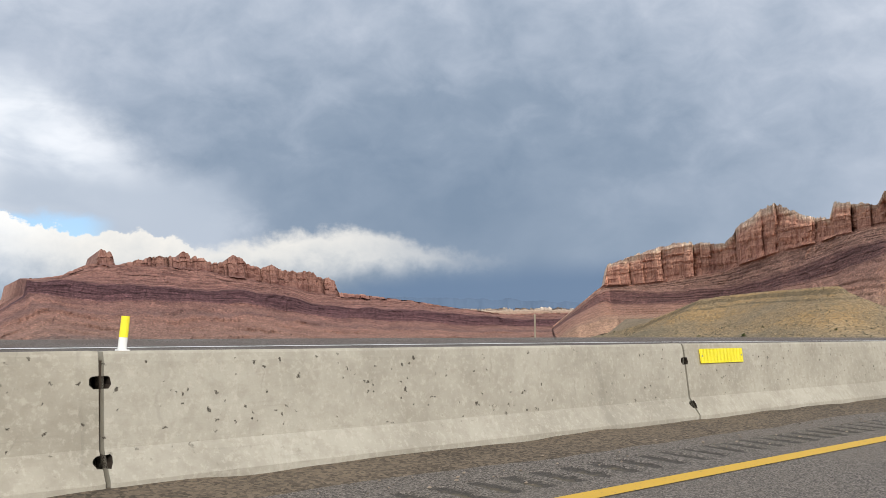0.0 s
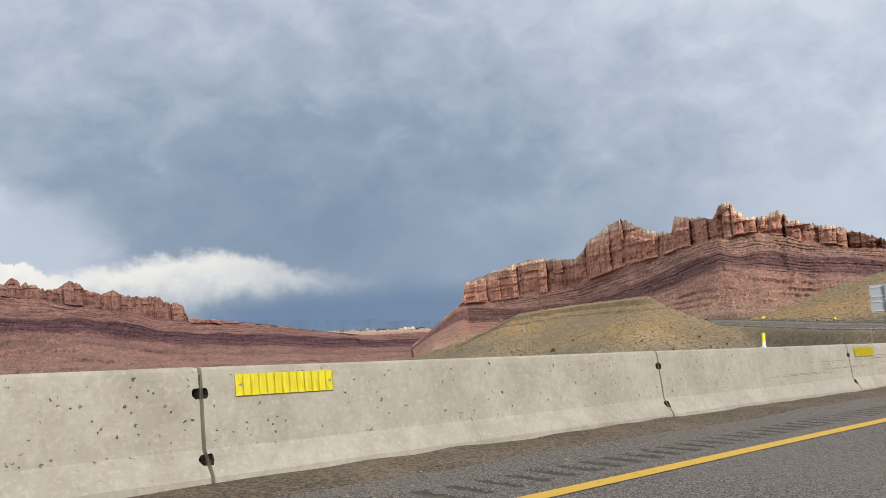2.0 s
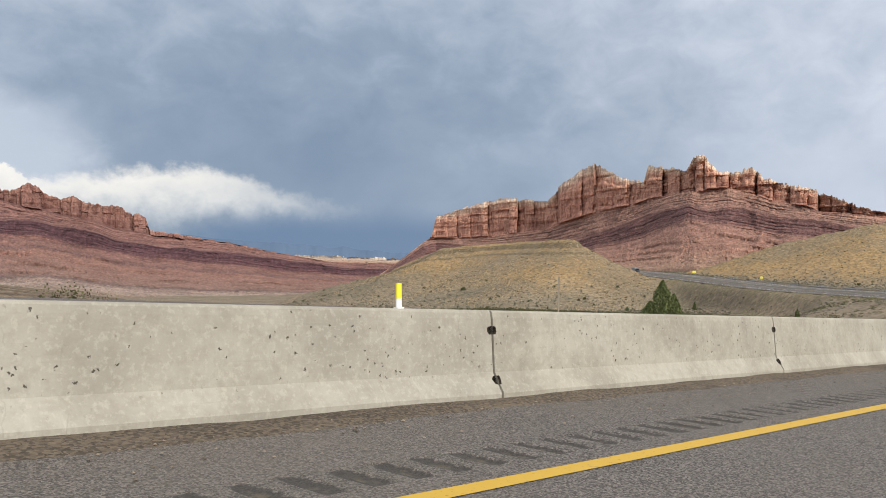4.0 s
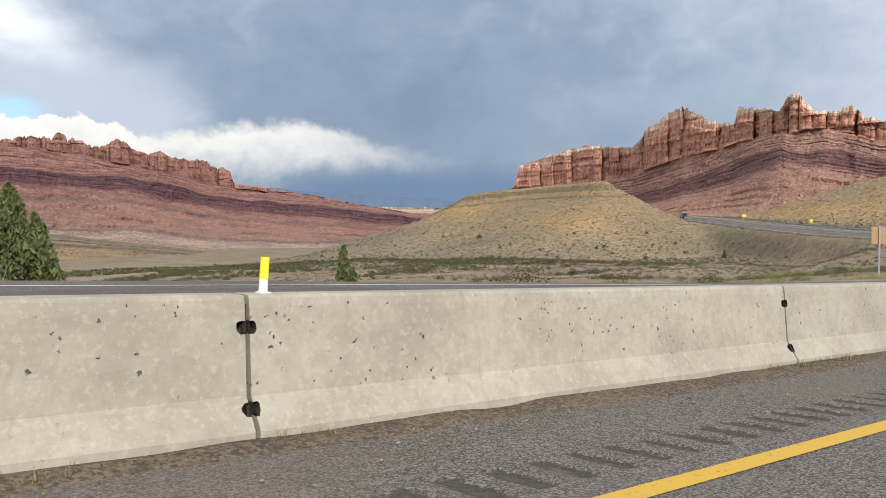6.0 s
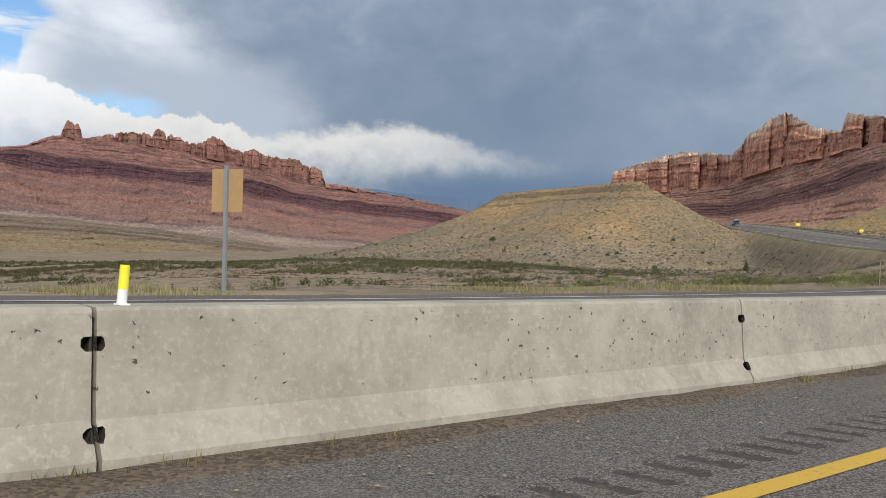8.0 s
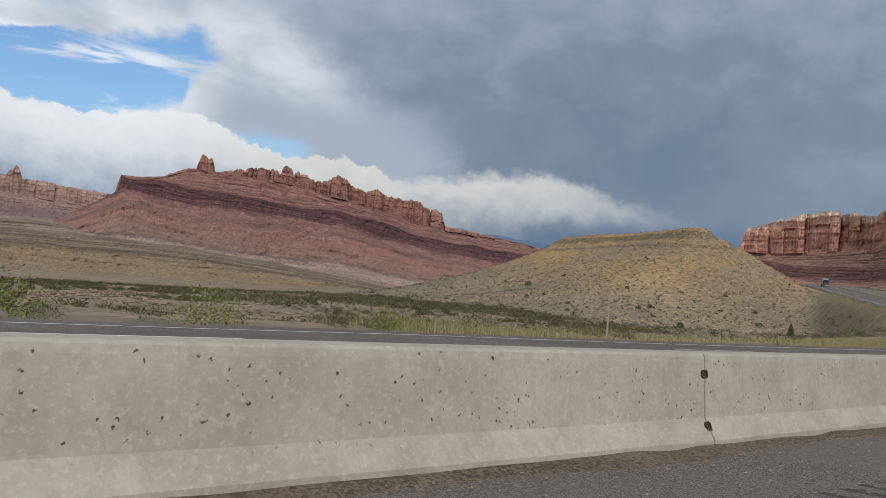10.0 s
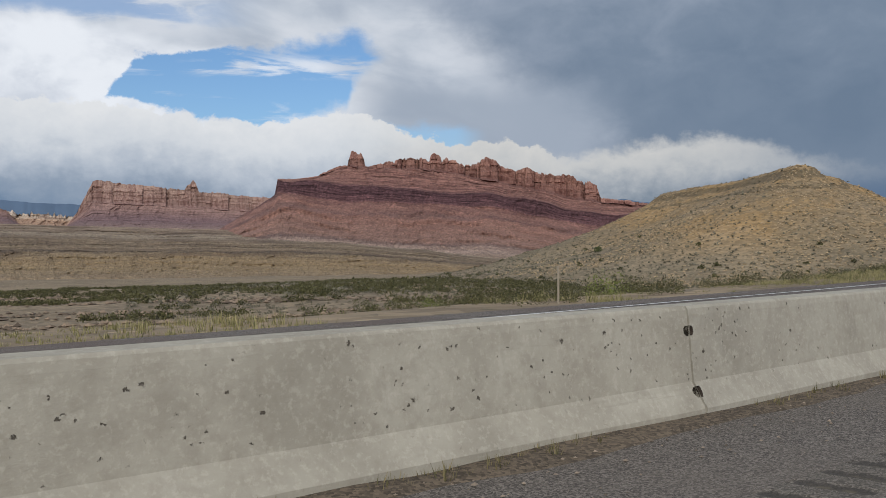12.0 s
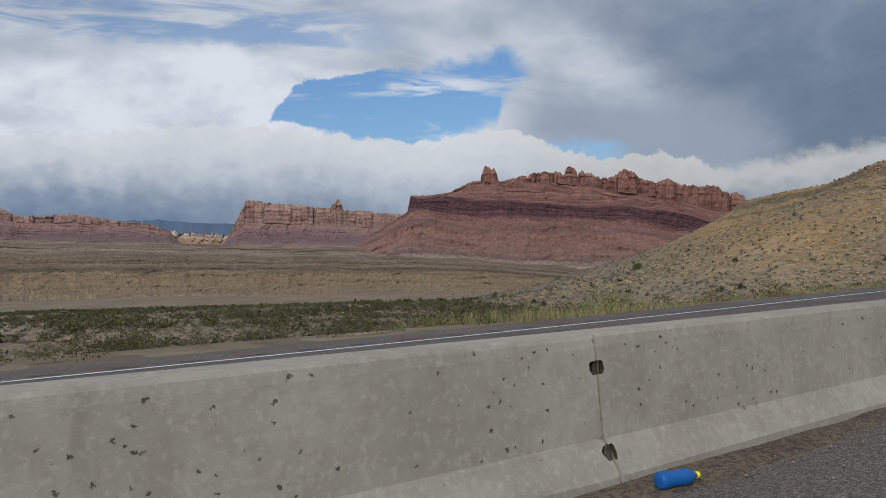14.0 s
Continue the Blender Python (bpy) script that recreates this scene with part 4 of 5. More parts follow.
def barrier_mesh():
    """One precast piece along +x from 0 to its length, its near foot on y = 0, with lifting pockets at its ends."""
    me = bpy.data.meshes.new("concrete_barrier")
    bm = bmesh.new()
    recesses = []

    def face_y(z):
        return float(np.interp(z, [q[1] for q in FACE], [q[0] for q in FACE]))

    zs = sorted({q[1] for q in FACE} | {v for pk in POCKETS for v in pk})
    x0, x1, pw = 0.013, PIECE - 0.013, 0.044
    xs = [x0, x0 + pw, 1.5, 3.0, 4.6, x1 - pw, x1]
    back = 0.60

    def other(z):
        return back - face_y(z)

    grid = {(i, k): bm.verts.new((x, face_y(z), z)) for i, x in enumerate(xs) for k, z in enumerate(zs)}
    rear = {(i, k): bm.verts.new((x, other(z), z)) for i, x in enumerate(xs) for k, z in enumerate(zs)}
    n, m = len(xs), len(zs)
    rough = random.Random(12)
    for i in (1, n - 2):
        for k in range(m):
            grid[i, k].co += Vector((rough.uniform(-0.014, 0.014), 0, rough.uniform(-0.008, 0.008)))
    for i in range(n - 1):
        for k in range(m - 1):
            hole = (i in (0, n - 2)) and any(abs(zs[k] - a) < 1e-6 for a, b in POCKETS)
            bm.faces.new((rear[i, k], rear[i, k + 1], rear[i + 1, k + 1], rear[i + 1, k]))
            if not hole:
                bm.faces.new((grid[i, k], grid[i + 1, k], grid[i + 1, k + 1], grid[i, k + 1]))
                continue
            q = [grid[i, k], grid[i + 1, k], grid[i + 1, k + 1], grid[i, k + 1]]
            if i:
                q = [q[1], q[0], q[3], q[2]]
            lo, hi, mid = rough.uniform(0.3, 0.5), rough.uniform(0.15, 0.5), rough.uniform(0.3, 0.45)
            cut = [bm.verts.new(p) for p in (q[0].co.lerp(q[1].co, 1 - lo), q[1].co.lerp(q[2].co, mid), q[1].co.lerp(q[2].co, 1 - hi * 0.6), q[3].co.lerp(q[2].co, 1 - hi))]
            bm.faces.new((cut[0], q[1], cut[1]))
            bm.faces.new((cut[2], q[2], cut[3]))
            loop = [q[0], cut[0], cut[1], cut[2], cut[3], q[3]]
            rb = bmesh.new()
            mouth = [rb.verts.new(v.co) for v in loop]
            deep = [rb.verts.new(v.co + Vector((0, 0.10, 0))) for v in loop]
            for a in range(6):
                rb.faces.new((mouth[a], mouth[(a + 1) % 6], deep[(a + 1) % 6], deep[a]))
            rb.faces.new(deep)
            rm = bpy.data.meshes.new("recess")
            rb.to_mesh(rm)
            rb.free()
            rm.materials.append(mat_recess_shade)
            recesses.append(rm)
        bm.faces.new((grid[i, m - 1], grid[i + 1, m - 1], rear[i + 1, m - 1], rear[i, m - 1]))
    for i in (0, n - 1):
        ring = [grid[i, k] for k in range(m)] + [rear[i, k] for k in reversed(range(m))]
        bm.faces.new(ring if i == 0 else ring[::-1])
    bmesh.ops.recalc_face_normals(bm, faces=bm.faces)
    bm.to_mesh(me)
    bm.free()
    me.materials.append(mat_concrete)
    return me, recesses


BARRIER, RECESSES = barrier_mesh()
# dark strip added inside each joint gap to stand in for its shade
bm = bmesh.new()
box(bm, -0.0125, 0.0125, 0.20, 0.40, 0.02, 0.76)
JOINT_SHADE = bpy.data.meshes.new("joint_filler")
bm.to_mesh(JOINT_SHADE)
bm.free()
JOINT_SHADE.materials.append(mat_recess_shade)


def along(s, lat=0.0, up=0.0, turn=0.0, lean=0.0):
    x, y, z = road(s, lat, up)
    slope = math.degrees(math.atan(np.interp(s, GRADE_S, GRADE)))
    return pose(x, y, z, 0, 0, heading(s) + turn) @ pose(0, 0, 0, lean, -slope, 0)


for k in range(-10, 125):
    s = JOINT + k * PIECE
    x0, y0, z0 = road(s)
    x1, y1, z1 = road(s + PIECE)
    yaw = math.degrees(math.atan2(y1 - y0, x1 - x0))
    ob = new("concrete_barrier")
    for part_name, data in [("body", BARRIER), ("joint_filler", JOINT_SHADE)] + [("recess", r) for r in RECESSES]:
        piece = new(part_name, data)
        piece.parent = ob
    ob.matrix_world = pose(x0, y0, z0, 0, 0, yaw) @ pose(0, 0, 0, 0, -math.degrees(math.atan2(z1 - z0, PIECE)), 0)
    tagged(ob, "pale grey precast concrete road barrier, chipped and stained", "barrier", "median barrier pieces")


# ---------------------------------------------------------------- reflector plates and delineators
def plate_thing():
    top = new("reflector_plate")
    bm = bmesh.new()
    ribs, w, h = 13, 0.89, 0.155
    prof = []
    for i in range(ribs):
        a = i * w / ribs
        prof += [(a, 0.0), (a + w / ribs * 0.25, -0.005), (a + w / ribs * 0.75, -0.005)]
    prof.append((w, 0.0))
    lo = [bm.verts.new((x, y - 0.02, 0)) for x, y in prof]
    hi = [bm.verts.new((x, y - 0.02, h)) for x, y in prof]
    for a in range(len(prof) - 1):
        bm.faces.new((lo[a], lo[a + 1], hi[a + 1], hi[a]))
    bmesh.ops.solidify(bm, geom=bm.faces[:], thickness=0.006)
    part("sheet", bm, mat_plate, top)
    for x in (0.04, w - 0.04):
        bm = bmesh.new()
        box(bm, x - 0.012, x + 0.012, -0.028, 0.02, h * 0.45, h * 0.55)
        part("bolt", bm, mat_steel, top)
    return tagged(top, "ribbed yellow reflector plate bolted to the barrier face", "reflector", "barrier reflector plates")


def post_thing():
    top = new("delineator_post")
    for name, z0, z1, mat in (("base", 0.0, 0.012, mat_post_white), ("lower_sleeve", 0.012, 0.085, mat_post_white), ("reflective_band", 0.085, 0.215, mat_plate)):
        bm = bmesh.new()
        if name == "base":
            box(bm, -0.032, 0.036, -0.03, 0.03, z0, z1)
        else:
            bmesh.ops.create_cone(bm, cap_ends=True, segments=14, radius1=0.027, radius2=0.026, depth=z1 - z0, matrix=Matrix.Translation((0, 0, (z0 + z1) / 2)))
        part(name, bm, mat, top, "glossy yellow reflective band" if name == "reflective_band" else "")
    return tagged(top, "short yellow and white delineator on top of the barrier", "delineator", "delineators on the barrier")


plate, post = plate_thing(), post_thing()
tilt = -math.degrees(math.atan2(0.05, 0.465))
first = True
for k in range(-1, 21, 2):
    m = along(JOINT + k * PIECE + 0.29, 0.153, 0.60, 0, tilt)
    if first:
        plate.matrix_basis, first = m, False
    else:
        copy_thing(plate, m)
first = True
for idx in [2.5 * k for k in range(-3, 7)] + [16.96, 19.3, 21.8, 24.3] + [27 + 2.5 * k for k in range(0, 34)]:
    rnd = random.Random(int(idx * 10))
    m = along(JOINT + idx * PIECE + 0.2, 0.30, BAR_H) @ pose(0, 0, 0, rnd.uniform(-4, 4), rnd.uniform(-3, 6), 0)
    if first:
        post.matrix_basis, first = m, False
    else:
        copy_thing(post, m)


# ---------------------------------------------------------------- plants and stones
def leaf_material(name, dark, light, scale=0.7):
    m, n, p = material(name, 0.75)
    pos = where(n)
    isl = n.node("ShaderNodeNewGeometry").outputs["Random Per Island"]
    patch = n.noise(n.scaled(pos, (0.05, 0.05, 0.05)), scale, 3)
    f = n.math("ADD", n.math("MULTIPLY", isl, 0.6), n.math("MULTIPLY", patch, 0.5))
    n.put(p.inputs["Base Color"], n.mix(n.ramp01(f, 0.15, 0.9), dark, light))
    return m


mat_shrub = leaf_material("shrub_leaves", (0.024, 0.026, 0.009), (0.130, 0.122, 0.050))
mat_sage = leaf_material("sagebrush_leaves", (0.080, 0.074, 0.050), (0.225, 0.205, 0.150))
mat_grass = leaf_material("roadside_grass", (0.10, 0.105, 0.035), (0.37, 0.32, 0.16), 6.0)
mat_green = leaf_material("green_bush_leaves", (0.10, 0.12, 0.025), (0.22, 0.25, 0.07))
mat_juniper = leaf_material("juniper_leaves", (0.034, 0.050, 0.017), (0.145, 0.168, 0.060))
mat_stone = leaf_material("hill_stones", (0.19, 0.145, 0.085), (0.46, 0.34, 0.20))
mat_slab = leaf_material("slab_rock", (0.10, 0.075, 0.055), (0.29, 0.215, 0.15))
mat_weed = leaf_material("dry_weeds", (0.07, 0.07, 0.028), (0.27, 0.22, 0.11), 6.0)
mat_gravel = leaf_material("roadside_gravel", (0.08, 0.065, 0.05), (0.30, 0.24, 0.18))
mat_bark = plain("bark", (0.12, 0.085, 0.06), 0.9)


def frames_of(rng, n):
    """Random pairs of axes at right angles."""
    a = rng.normal(size=(n, 3))
    a /= np.linalg.norm(a, axis=1)[:, None]
    b = np.cross(a, rng.normal(size=(n, 3)))
    b /= np.linalg.norm(b, axis=1)[:, None] + 1e-9
    return a, b


def leaf_cloud(rng, centre, radius, height, count, size):
    """Many small leaf clumps, each a bent pair of triangles, filling domed bushes."""
    n = len(centre)
    c = np.repeat(centre, count, 0)
    r = np.repeat(radius, count)
    h = np.repeat(height, count)
    u = rng.uniform(0, 2 * np.pi, n * count)
    q = rng.uniform(0.15, 1, n * count) ** 0.5
    up = rng.uniform(0.0, 1, n * count)
    side = np.sqrt(np.clip(1 - up ** 2, 0, 1)) * q
    lumpy = 1 + 0.2 * np.sin(u * 3 + np.repeat(rng.uniform(0, 6, n), count))
    p = c + np.stack([np.cos(u) * side * r * lumpy, np.sin(u) * side * r * lumpy, up * q * h * lumpy + 0.03], -1)
    a, b = frames_of(rng, n * count)
    w = (r * size * rng.uniform(0.6, 1.4, n * count))[:, None]
    V = np.stack([p - a * w, p + b * w * 0.8, p + a * w, p - b * w * 0.8 + np.array([0, 0, 1]) * w * 0.3], 1).reshape(-1, 3)
    return V


def quads(V):
    return np.arange(len(V)).reshape(-1, 4)


def scatter(rng, n, az0, az1, r0, r1, power=0.5, eye=(430, 0)):
    a = np.radians(rng.uniform(az0, az1, n))
    r = (rng.uniform(0, 1, n) ** power) * (r1 - r0) + r0
    return eye[0] + r * np.cos(a), eye[1] + r * np.sin(a)


rng = np.random.default_rng(5)

# dense shrubs on the valley floor
x, y = scatter(rng, 76000, 52, 126, 70, 1480, 0.62)
x2, y2 = scatter(rng, 12000, 62, 150, 36, 330, 0.6)
x, y = np.concatenate([x2, x]), np.concatenate([y2, y])
z, s_, lat_ = land(x, y)
hz = np.maximum(ridge(x, y, HILL, 48, 86, 0.05), ridge(x, y, HILL_B, 48, 86, 0.05))
patch = fbm(x / 60, y / 60, octaves=3, seed=15) + 0.9 * fbm(x / 11, y / 11, octaves=2, seed=16)
dist = np.hypot(x - 430, y)
keep = (lat_ > 19) & (patch > 0.10 - 0.10 * smooth(dist, 300, 900)) & (hz < z - 1.0) & (s_ < 900) & ((y > 240) | ((x < 300) & (y > 170)) | (rng.uniform(0, 1, len(x)) < np.where((x > 370) & (y > 40), 0.9, 0.2 + 0.8 * smooth(y, 60, 240)))) & (x < 520 + 0.55 * np.clip(y - 250, 0, 900) + 25 * vnoise(y / 40, 0.5))
x, y, z, dist, lat_ = (v[keep][:36000] for v in (x, y, z, dist, lat_))
rad = rng.uniform(0.5, 1.35, len(x)) * (1 + 0.3 * (dist > 500))
near = (dist < 300) | (lat_ < 110)
close = near & (lat_ < 80) & (dist < 420)
near = near & ~close
far_off = ~near & ~close
V = np.concatenate([
    leaf_cloud(rng, np.stack([x, y, z], -1)[close], rad[close] * 0.9, rad[close] * 0.85, 380, 0.04),
    leaf_cloud(rng, np.stack([x, y, z], -1)[near], rad[near], rad[near] * 0.9, 60, 0.13),
    leaf_cloud(rng, np.stack([x, y, z], -1)[far_off], rad[far_off], rad[far_off] * 0.9, 10, 0.45)])
ob = mesh_object("valley_shrubs", V, quads(V), mat_shrub, False)
tagged(ob, "dark green shrubs scattered over the valley floor", "shrubs", kind="stuff")

# shrubs along the far verge at the earlier stretch
ss = rng.uniform(150, 520, 5200)
ll = 14.2 + rng.uniform(0, 1, 5200) ** 1.3 * 46
x, y, _ = road(ss, ll)
z, s_, lat_ = land(x, y)
keep = (fbm(x / 22, y / 22, octaves=2, seed=33) > -0.1) & (rng.uniform(0, 1, len(x)) < np.where(ss < 250, 0.12, np.where(ss < 320, 0.1 * (ll > 20), 0.5)))
x, y, z = x[keep], y[keep], z[keep]
rad = rng.uniform(0.25, 0.8, len(x))
V = leaf_cloud(rng, np.stack([x, y, z], -1), rad, rad * rng.uniform(0.7, 1.1, len(x)), 340, 0.04)
tagged(mesh_object("verge_shrubs", V, quads(V), mat_shrub, False), "low dark green shrubs beside the far carriageway", "shrubs", kind="stuff")
keep = rng.uniform(0, 1, len(x)) < np.where(x < 330, 0.16, 0.05)
rad = rng.uniform(0.5, 1.1, keep.sum())
V = leaf_cloud(rng, np.stack([x, y, z], -1)[keep] + np.array([1.0, -1.0, 0.0]), rad, rad * 1.0, 900, 0.03)
tagged(mesh_object("verge_bushes", V, quads(V), mat_green, False), "yellow-green rabbitbrush beside the far carriageway", "bushes", kind="stuff")

# sagebrush over the hills and the slopes under the road
x = rng.uniform(400, 860, 90000)
y = rng.uniform(-20, 520, 90000)
z, s_, lat_ = land(x, y)
hz = np.maximum(np.maximum(ridge(x, y, HILL, 48, 86, 0.05), ridge(x, y, HILL_B, 48, 86, 0.05)), ridge(x, y, HILL_R, 44, 70, 0.06))
top = smooth(hz, -16, 6)
keep = ((lat_ > 17) | (lat_ < -16)) & (hz > -44) & (rng.uniform(0, 1, len(x)) < 1 - 0.62 * top) & (np.hypot(x - 430, y) > 40)
x, y, z = x[keep][:30000], y[keep][:30000], z[keep][:30000]
rad = rng.uniform(0.22, 0.62, len(x))
P = np.stack([x, y, z], -1)
close = np.hypot(x - 450, y - 10) < 130
V = np.concatenate([leaf_cloud(rng, P[~close], rad[~close], rad[~close] * 0.8, 6, 0.55), leaf_cloud(rng, P[close], rad[close], rad[close] * 0.8, 60, 0.14)])
tagged(mesh_object("sagebrush", V, quads(V), mat_sage, False), "grey-green sagebrush tufts on the shale hills", "sagebrush", kind="stuff")
pick = rng.uniform(0, 1, len(x)) < 0.020 * (1 - smooth(z, -14, -2))
rad = rng.uniform(0.5, 1.3, pick.sum())
P = np.stack([x, y, z], -1)[pick]
close = np.hypot(P[:, 0] - 450, P[:, 1] - 10) < 190
V = np.concatenate([leaf_cloud(rng, P[~close], rad[~close], rad[~close] * 1.1, 40, 0.25), leaf_cloud(rng, P[close], rad[close] * 0.8, rad[close] * 0.8, 320, 0.06)])
tagged(mesh_object("hill_bushes", V, quads(V), mat_shrub, False), "dark round bushes dotted over the hillside", "bushes", kind="stuff")


def stones(rng, p, size, flat=0.6):
    """Small angular stones: squashed, twisted octahedra."""
    n = len(p)
    a = rng.uniform(0, 2 * np.pi, n)
    ca, sa = np.cos(a), np.sin(a)
    base = np.array([(1, 0, 0), (0, 1, 0), (-1, 0, 0), (0, -1, 0), (0.15, 0.1, 1), (0, 0, -0.6)])
    v = base[None] * size[:, None, None] * rng.uniform(0.6, 1.3, (n, 6, 1)) * np.array([1, 0.8, flat])
    v = np.stack([v[..., 0] * ca[:, None] - v[..., 1] * sa[:, None], v[..., 0] * sa[:, None] + v[..., 1] * ca[:, None], v[..., 2]], -1) + p[:, None]
    f = np.array([(0, 1, 4), (1, 2, 4), (2, 3, 4), (3, 0, 4), (1, 0, 5), (2, 1, 5), (3, 2, 5), (0, 3, 5)])
    F = (np.arange(n)[:, None, None] * 6 + f[None]).reshape(-1, 3)
    return v.reshape(-1, 3), F


x = rng.uniform(470, 760, 75000)
y = rng.uniform(90, 440, 75000)
z, s_, lat_ = land(x, y)
hz = np.maximum(ridge(x, y, HILL, 48, 86, 0.05), ridge(x, y, HILL_B, 48, 86, 0.05))
keep = (lat_ > 18) & (hz > -24) & (fbm(x / 30, y / 30, octaves=3, seed=71) + 0.5 * smooth(hz, -20, 5) > rng.uniform(-0.3, 0.9, len(x)))
x, y, z = x[keep][:24000], y[keep][:24000], z[keep][:24000]
V, F = stones(rng, np.stack([x, y, z + 0.05], -1), rng.uniform(0.18, 0.5, len(x)) ** 1.3 * 1.5)
tagged(mesh_object("hillside_stones", V, F, mat_stone, False), "pale ochre stones strewn over the hillside", "stones", kind="stuff")

# broken sandstone slabs near the verge
x, y = scatter(rng, 12000, 76, 130, 45, 210, 0.8, (440, 5))
z, s_, lat_ = land(x, y)
keep = (lat_ > 24) & (np.abs(fbm(x / 45, y / 16, octaves=3, seed=91)) < 0.26)
x, y, z = x[keep], y[keep], z[keep]
V, F = stones(rng, np.stack([x, y, z + 0.15], -1), rng.uniform(0.25, 0.8, len(x)), 0.45)
tagged(mesh_object("sandstone_slabs", V, F, mat_slab, False), "broken brown sandstone slabs on the valley floor", "rocks", kind="stuff")


# grass along the far verge
def grass(rng, x, y, z, blades, tall):
    n = len(x)
    c = np.repeat(np.stack([x, y, z], -1), blades, 0)
    h = np.repeat(tall, blades) * rng.uniform(0.5, 1.1, n * blades)
    u = rng.uniform(0, 2 * np.pi, n * blades)
    r = rng.uniform(0, 1, n * blades) * np.minimum(0.22, np.repeat(tall, blades))
    root = c + np.stack([np.cos(u) * r, np.sin(u) * r, np.zeros_like(u)], -1)
    tip = root + np.stack([np.cos(u) * h * rng.uniform(0.1, 0.6, len(u)), np.sin(u) * h * rng.uniform(0.1, 0.6, len(u)), h], -1)
    w = np.stack([-np.sin(u), np.cos(u), np.zeros_like(u)], -1) * np.minimum(0.011, np.repeat(tall, blades) * 0.06)[:, None]
    V = np.stack([root - w, root + w, tip], 1).reshape(-1, 3)
    return V, np.arange(len(V)).reshape(-1, 3)


ss = rng.uniform(190, 700, 26000)
ll = 11.9 + rng.uniform(0, 1, 26000) ** 1.5 * 7
x, y, _ = road(ss, ll)
z, s_, lat_ = land(x, y)
thin = vnoise(ss / 9, 0.5, seed=3) + 0.5 * vnoise(ss / 2.5, 4.5, seed=4) > -0.1 + 0.25 * (ss < 300) - 0.25 * smooth(ss, 305, 345)
V, F = grass(rng, x[thin], y[thin], z[thin], 10, rng.uniform(0.12, 0.38, thin.sum()) * (0.8 + 0.85 * vnoise(ss[thin] / 3.1, 2.5)))
tagged(mesh_object("verge_grass", V, F, mat_grass, False), "dry straw and green grass along the road edge", "grass", kind="stuff")


# ---------------------------------------------------------------- dirt and gravel at the barrier's foot
def dirt_band():
    ss = np.arange(-12, 560, 0.12)
    edge = np.interp(ss, (110, 190), (0.62, 0.30)) + 0.13 * fbm(ss / 2.2, 0.5, octaves=4, seed=6)
    V = []
    for f, up in ((0.0, 0.035), (0.35, 0.030), (0.7, 0.016), (1.0, -0.004)):
        lat = 0.02 - f * edge
        x, y, z = road(ss, lat)
        hump = up * (1 + 0.5 * vnoise(ss / 0.5, f * 3 + 0.5, seed=8)) if f < 1 else up
        V.append(np.stack([x, y, z + surface(ss, lat) + hump], -1))
    return mesh_object("dirt_band", np.array(V).reshape(-1, 3), grid_faces(len(ss), 4), mat_dirt, False)


m_, n_, p_ = material("roadside_dirt", 0.95)
pos_ = where(n_)
chip_ = n_.split(n_.voronoi(pos_, 45.0, out="Color"))[0]
n_.put(p_.inputs["Base Color"], n_.mix(n_.ramp01(n_.math("ADD", n_.math("MULTIPLY", chip_, 0.5), n_.math("MULTIPLY", n_.noise(pos_, 1.2, 4), 0.6)), 0.2, 0.9), (0.060, 0.048, 0.036), (0.20, 0.155, 0.11)))
bump(n_, p_, n_.noise(pos_, 60.0, 4), 0.012, 0.9)
mat_dirt = m_
tagged(dirt_band(), "brown dirt and gravel swept against the barrier's foot", "dirt", kind="structure")
ss = rng.uniform(0, 480, 14000)
ll = -0.03 - rng.uniform(0, 1, 14000) ** 1.7 * 1.2
x, y, z = road(ss, ll)
z = z + surface(ss, ll) + 0.012
V, F = stones(rng, np.stack([x, y, z], -1), rng.uniform(0.006, 0.020, len(x)))
tagged(mesh_object("gravel", V, F, mat_gravel, False), "loose gravel on the shoulder beside the barrier", "gravel", kind="stuff")


# dry weeds rooted in the dirt along the barrier's foot
ss = rng.uniform(185, 520, 5200)
ll = -0.04 - rng.uniform(0, 1, 5200) ** 2 * 0.14
x, y, z = road(ss, ll)
z = z + surface(ss, ll) + 0.02
grow = vnoise(ss / 2.2, 0.5, seed=61) + 0.6 * vnoise(ss / 0.6, 3.5, seed=62) > 0.05
V, F = grass(rng, x[grow], y[grow], z[grow], 8, rng.uniform(0.02, 0.085, grow.sum()))
tagged(mesh_object("roadside_weeds", V, F, mat_weed, False), "short dry weeds along the foot of the barrier", "weeds", kind="stuff")


# ---------------------------------------------------------------- trees
def limb(bm, a, b, r0, r1, seg=7):
    a, b = Vector(a), Vector(b)
    q = (b - a).to_track_quat("Z", "Y").to_matrix().to_4x4()
    bmesh.ops.create_cone(bm, cap_ends=True, segments=seg, radius1=r0, radius2=r1, depth=(b - a).length, matrix=Matrix.Translation((a + b) / 2) @ q)


